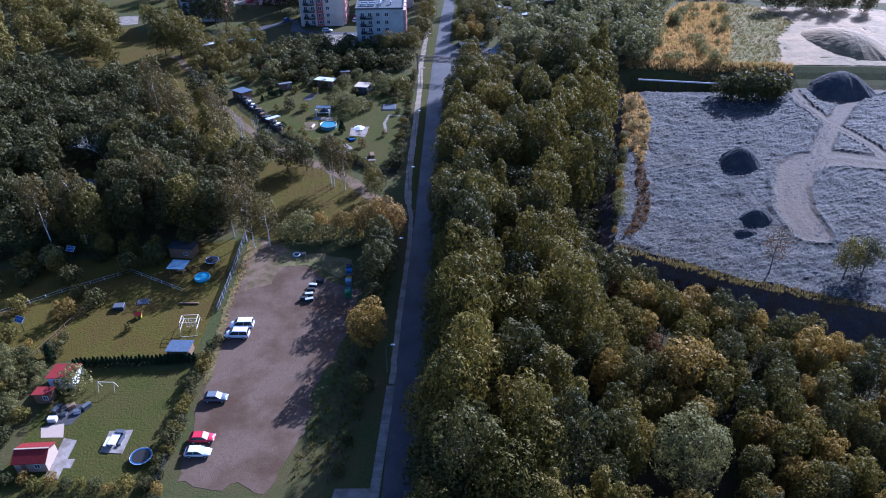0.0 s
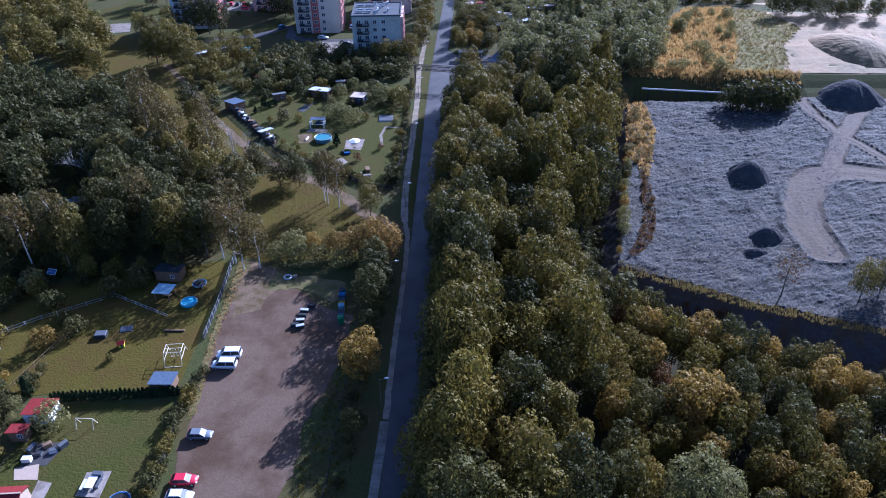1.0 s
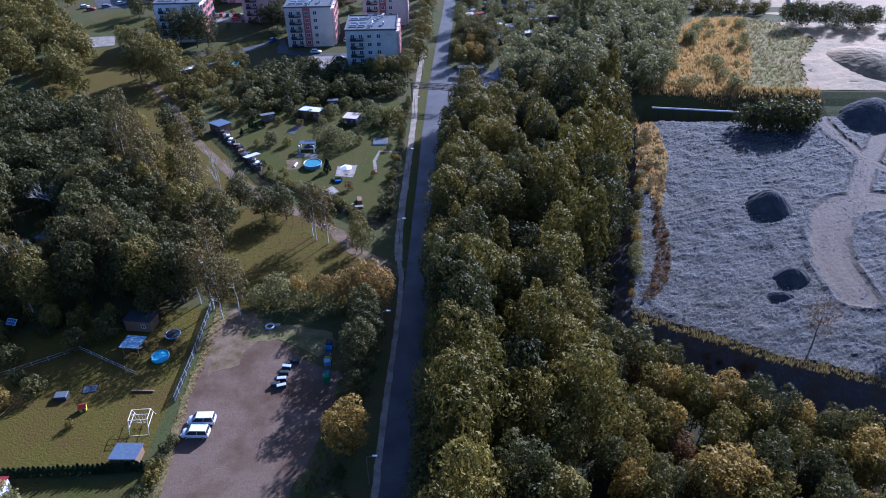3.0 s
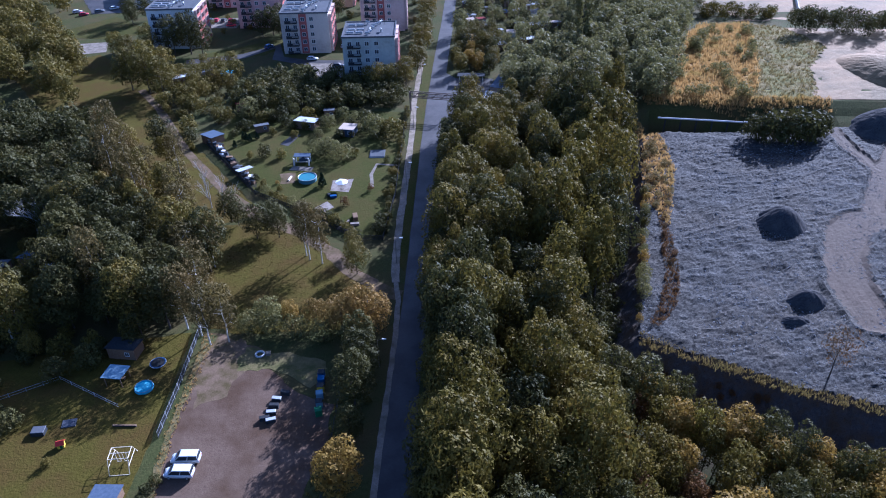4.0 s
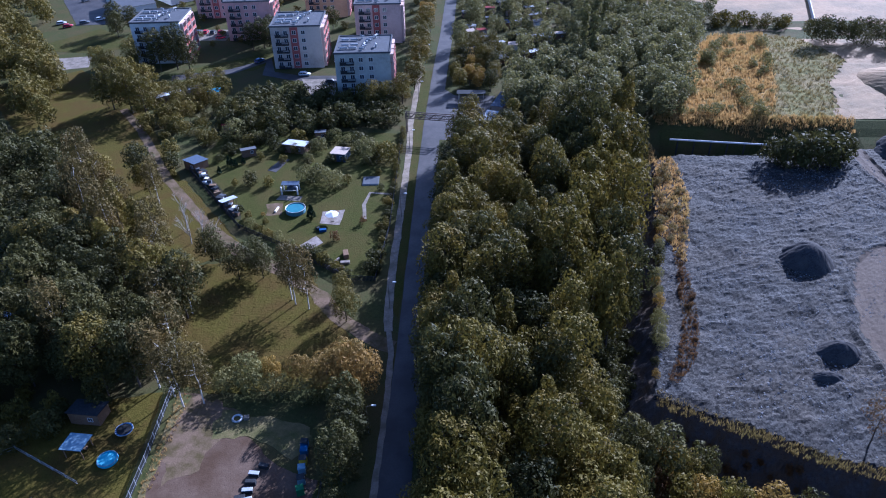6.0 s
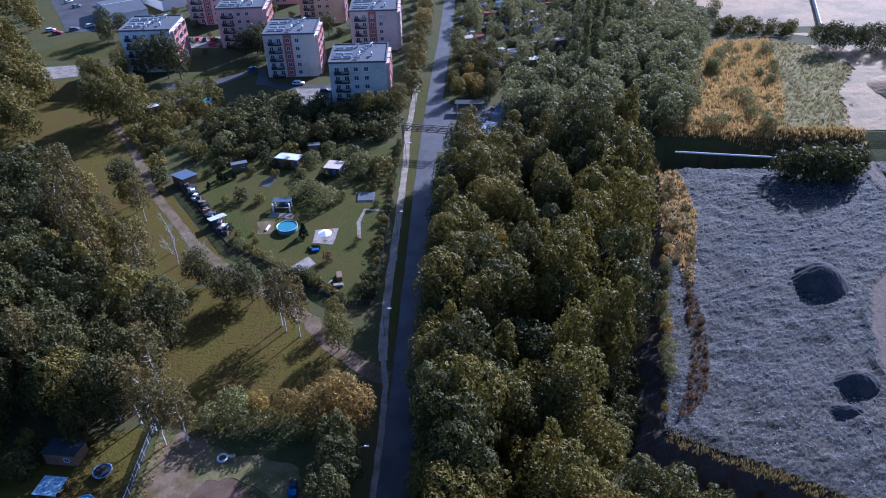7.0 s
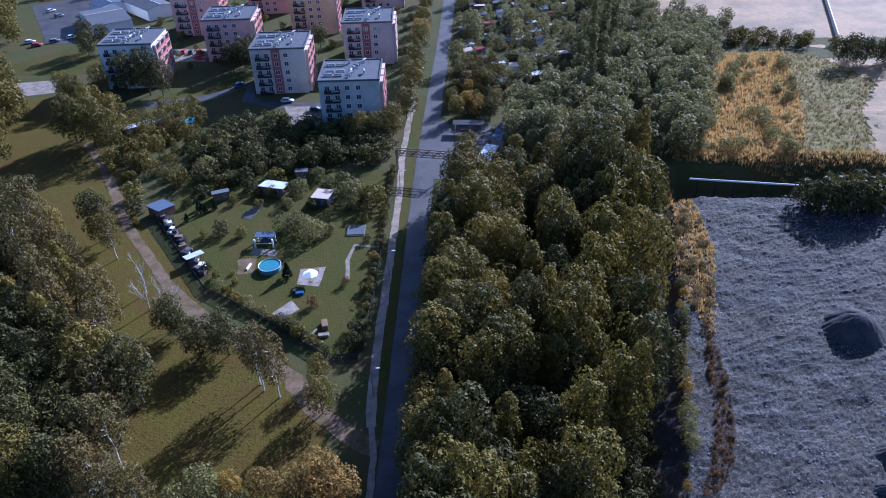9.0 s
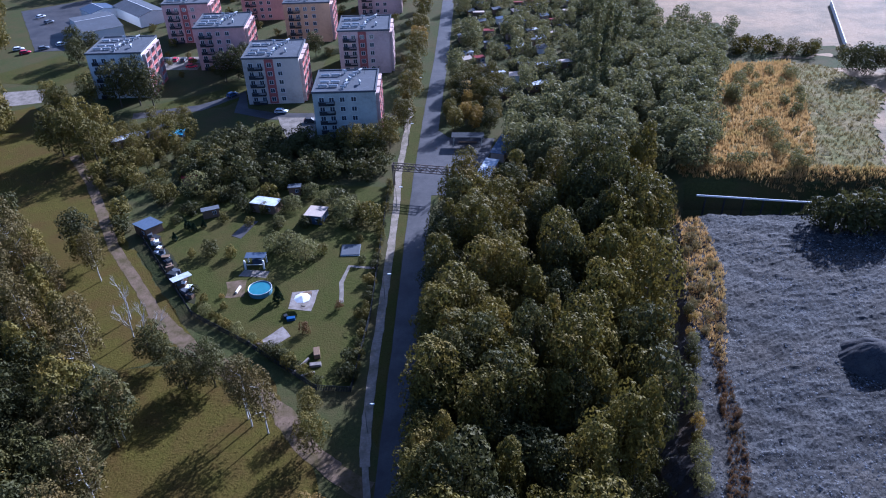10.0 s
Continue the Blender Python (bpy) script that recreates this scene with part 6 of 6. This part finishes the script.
for x, y, s in ((-34, 264, 0.78), (-29.5, 266, 0.8), (-25.3, 270, 0.8), (-38, 267, 0.7)):
    plant("oak", x, y, s, "trees in front of the flats")
for k, (x, y) in enumerate(((-22.3, 282), (-22, 291), (-21.8, 300), (-22.3, 310), (-22.4, 320), (-22.8, 331), (-22.8, 342), (-23.2, 355), (-23.7, 368), (-24, 382), (-24.4, 396), (-25, 410))):
    plant(("oak", "slim", "oak", "gold")[k % 4], x, y, 0.85 + 0.2 * DICE.random(), "row of trees along the road", None, 0.9)
woods("thicket", scatter([(-80, 244), (-62, 247), (-48, 247), (-24, 250), (-25, 268), (-48, 271), (-60, 272), (-66, 280), (-84, 268)], 4.6, 41), ["far_bush"], "leaf_dark", "dark thicket in front of the flats", 41, 0.9, 1.7)
woods("thicket", scatter([(-98, 234), (-84, 234), (-64, 246), (-74, 262), (-88, 282), (-100, 292), (-114, 276)], 6.2, 74), ["bush", "bush_olive"], "leaf", "bushes and small trees behind the allotments", 74, 0.7, 1.6)
for x, y in scatter([(-78, 228), (-62, 226), (-44, 226), (-26, 224), (-24, 246), (-76, 247)], 6.2, 75):
    plant(DICE.choice(["bush", "bush_dark", "bush_olive", "bush_dark"]), x, y, 0.5 + 0.6 * DICE.random(), "garden bushes between the sheds")
for k in range(26):
    u = k / 25
    plant(DICE.choice(["bush_dark", "bush"]), -21.8 - 1.2 * u + 0.6 * DICE.random(), 176 + 72 * u, 0.4 + 0.3 * DICE.random(), "hedge along the allotment fence")
for k in range(18):
    u = k / 17
    plant(DICE.choice(["bush_dark", "bush", "bush_olive"]), -57 + 29 * u, 194.2 - 20.5 * u + 1.2 * DICE.random(), 0.35 + 0.4 * DICE.random(), "bushes along the allotment fence")
woods("undergrowth", scatter([(-56, 142), (-62, 158), (-72, 172), (-92, 196), (-110, 214), (-114, 208), (-92, 188), (-72, 164), (-64, 142)], 4.0, 43), ["far_bush"], "leaf_birch", "undergrowth along the western wood", 43, 0.5, 1.0)
woods("undergrowth", scatter([(26, 142), (31, 136), (36, 165), (41.5, 195), (46, 222), (49, 240), (45, 246), (38, 215), (32, 185), (27, 160)], 3.3, 45), ["far_bush"], "leaf_dark", "scrub between the wood and the slag bank", 45, 0.6, 1.1)
woods("undergrowth", scatter([(32, 137), (40, 134.5), (50, 131), (58, 126), (58, 124), (48, 128), (38, 132), (31, 134)], 2.0, 46), ["far_bush"], "leaf_rust", "rusty scrub below the crest of the bank", 46, 0.2, 0.45, lambda x, y: rubble_height(x, y)[0])
woods("undergrowth", scatter([(-5.5, 60), (-4.5, 100), (-6, 160), (-7, 200), (-6, 235), (-4, 235), (-4, 200), (-3.4, 160), (-2.6, 100), (-3, 60)], 3.2, 44), ["far_bush"], "leaf_dark", "undergrowth along the road", 44, 0.5, 0.8)
for x, y in scatter([(-8.5, 281), (4.5, 279), (8, 292), (5, 320), (-9, 322)], 4.6, 76):
    plant(DICE.choice(["oak", "copse", "copse_dark", "gold", "oak"]), x, y, 0.5 + 0.2 * DICE.random(), "trees on the corner beyond the shelter")
for x, y, s in ((-2, 243.5, 1.4), (8.7, 243.6, 1.2), (-4, 248, 0.8)):
    plant("bush", x, y, s, "bushes by the gantry", z=0)
for x, y in ((42.9, 346), (47.9, 349), (45, 356), (50, 343), (40, 300), (37, 303)):
    plant("poplar", x, y, 0.9 + 0.15 * DICE.random(), "poplars behind the allotments")


def bare_tree(x, y, h, seed, material, label):
    """A leafless tree: trunk, limbs and twigs."""
    ob = thing("bare_tree", label, "tree", pose(x, y, level_all(x, y), 0, 0, 0))
    r = random.Random(seed)
    bm = bmesh.new()

    def grow(p, d, length, rad, depth):
        q = p + d * length
        rod(bm, p, q, rad, rad * 0.65, 5 if depth > 1 else 4)
        if depth == 0:
            return
        for _ in range(3 if depth > 1 else 4):
            e = (d + Vector((r.uniform(-0.7, 0.7), r.uniform(-0.7, 0.7), r.uniform(-0.1, 0.5)))).normalized()
            grow(p.lerp(q, r.uniform(0.45, 1.0)), e, length * r.uniform(0.55, 0.75), rad * 0.5, depth - 1)

    grow(Vector((0, 0, -0.2)), Vector((0.05, 0.03, 1)).normalized(), h * 0.42, h * 0.014, 4)
    part("trunk", bm, M[material], ob)


bare_tree(-70.4, 191.5, 11, 1, "dead_wood", "bare pale birch with dry twigs beside the fence")
bare_tree(-63, 182.5, 12, 2, "dead_wood", "bare pale birch leaning beside the fence")
bare_tree(-67.5, 186.0, 10, 4, "dead_wood", "bare pale birch with dry twigs beside the lane")
bare_tree(-101, 168, 14, 3, "dead_wood", "dead whitish tree standing in the wood")
bare_tree(-106, 172, 14, 6, "dead_wood", "dead whitish tree standing in the wood")

# woods and scrub farther off
woods("wood_rest", scatter([(8, 258), (44, 250), (58, 252), (66, 262), (68, 283), (78, 307), (85, 332), (62, 345), (40, 300), (14, 292)], 5.6, 51), ["far"], "leaf_far_hazed", "green wood behind the garages", 8, 0.7, 1.1)
woods("far_thicket", scatter([(-9, 322), (12, 300), (38, 305), (44, 352), (46, 430), (-10, 430)], 5.4, 52), ["far_bush", "far_bush", "far_bush", "far"], "leaf_far_hazed", "trees and bushes of the far allotments", 9, 0.5, 0.95)
woods("far_thicket", scatter([(46, 318), (86, 340), (100, 362), (70, 385), (72, 430), (46, 430)], 6.5, 53), ["far"], "leaf_far_hazed", "green trees behind the dry field, paled for haze", 10, 0.6, 1.0)
woods("far_thicket", scatter([(92, 348), (140, 345), (136, 356), (95, 362)], 5.5, 54), ["far_bush"], "leaf", "hedge behind the dry field", 11, 0.8, 1.4)
woods("far_thicket", scatter([(122, 318), (165, 312), (175, 330), (126, 336)], 6.5, 55), ["far"], "leaf_dark", "dark trees behind the stockpile", 12, 0.6, 0.9)
woods("far_woods", scatter([(-215, 428), (-28, 440), (-28, 470), (-215, 470)], 9, 57), ["far"], "leaf", "trees behind the flats", 14, 0.8, 1.1)
woods("estate_bushes", scatter([(-145, 330), (-25, 318), (-25, 425), (-145, 425)], 13, 58), ["far_bush"], "leaf", "bushes and young trees between the flats", 15, 0.5, 0.9)
woods("scrub", scatter([(60, 254), (86, 250), (100, 285), (110, 330), (92, 334), (80, 305), (68, 275)], 7.0, 69, 0.9), ["bush_olive", "bush_gold"], "leaf_olive", "bushes scattered over the field", 18, 0.4, 1.3)
woods("scrub", scatter([(44, 198), (46.6, 190), (48, 184), (52, 200), (55, 212), (55.5, 231), (53, 243), (50.5, 243), (48, 232), (46.4, 219)], 3.0, 59, 0.8), ["bush_gold", "bush_olive"], "leaf_scrub", "dry yellowish scrub along the edge of the plateau", 16, 0.25, 0.6, level_all)
woods("scrub", scatter([(40, 152), (43, 162), (44.2, 172), (45.4, 180), (46.4, 190), (48.6, 190), (47.7, 180), (47, 168), (45, 157), (42.5, 150), (38, 144), (36, 145)], 1.7, 60, 0.8), ["bush_gold"], "leaf_rust", "low rusty scrub in a line along the plateau", 19, 0.15, 0.4, level_all)


def tussocks(name, spots, material, size, label, seed, lift=level):
    """Tufts of grass blades."""
    r = np.random.default_rng(seed)
    vs = []
    for x, y in spots:
        s = size * (0.5 + r.random())
        z = lift(x, y)
        for _ in range(7):
            a, lean = r.random() * 6.283, 0.5 * s * r.random()
            bx, by = x + 0.35 * s * r.normal(), y + 0.35 * s * r.normal()
            w = 0.12 * s
            vs += [(bx - w * math.sin(a), by + w * math.cos(a), z), (bx + w * math.sin(a), by - w * math.cos(a), z), (bx + lean * math.cos(a), by + lean * math.sin(a), z + s)]
    single(name, tri_mesh(name, np.array(vs), np.arange(len(vs)).reshape(-1, 3), M[material]), None, label, "grass", kind="stuff")


tussocks("dry_grass", scatter([(57, 252), (84, 247), (94, 266), (100.6, 289), (107, 317), (112, 339), (91, 336), (84, 322), (76, 302), (69, 285), (66, 268)], 1.0, 61, 0.9), "straw", 1.1, "tall dry straw-coloured grass", 1)
tussocks("weeds", scatter([(84, 248), (107, 246), (118, 285), (130, 303), (124, 332), (112, 339), (107, 317), (100.6, 289), (94, 266)], 1.3, 68, 0.9), "leaf_scrub", 0.7, "yellow-green weeds on the stubble field", 8)
tussocks("bank_grass", scatter([(34, 143), (42, 138), (58, 130), (70, 126), (87, 120), (87, 118), (70, 123), (58, 127), (42, 135), (33, 139)], 0.6, 62, 1.2), "leaf_scrub", 0.6, "dry grass along the crest of the bank", 2, lambda x, y: PLATEAU - 0.3)
tussocks("bank_grass", scatter([(43.6, 198), (46.6, 188), (48, 182), (52.4, 200), (55.6, 212), (56, 231), (53, 244), (50, 244), (47.6, 232), (46, 219)], 0.6, 63, 1.0), "straw", 0.6, "dry golden grass along the edge of the plateau", 3, level_all)
tussocks("bank_grass", scatter([(40, 152), (43, 162), (44.2, 172), (45.4, 180), (46.4, 190), (48.6, 190), (47.7, 180), (47, 168), (45, 157), (42.5, 150), (38, 144), (36, 145)], 0.5, 70, 1.2), "leaf_rust", 0.4, "low rusty grass along the plateau", 9, level_all)
tussocks("bank_grass", scatter([(54, 250), (112, 247), (112, 254), (54, 256)], 0.9, 64, 0.6), "straw", 0.9, "dry grass above the pipe bank", 4)
tussocks("lawn_tufts", scatter([(-60, 158), (-54, 181), (-38, 177), (-27, 160), (-26, 142), (-50, 141)], 1.0, 65, 2.0), "leaf_birch", 0.2, "uneven tufts of meadow grass", 5)
tussocks("verge_tufts", scatter([(-53, 138), (-51.5, 112), (-48.6, 90), (-47.4, 92), (-49.8, 112), (-50.5, 137)], 0.6, 66, 0.7), "straw", 0.35, "dry tufts along the yard edge", 6)
tussocks("verge_tufts", scatter([(-28, 70), (-24, 106), (-23.5, 126), (-19, 130), (-18, 75)], 0.9, 67, 0.7), "leaf", 0.5, "weeds along the yard edge", 7)
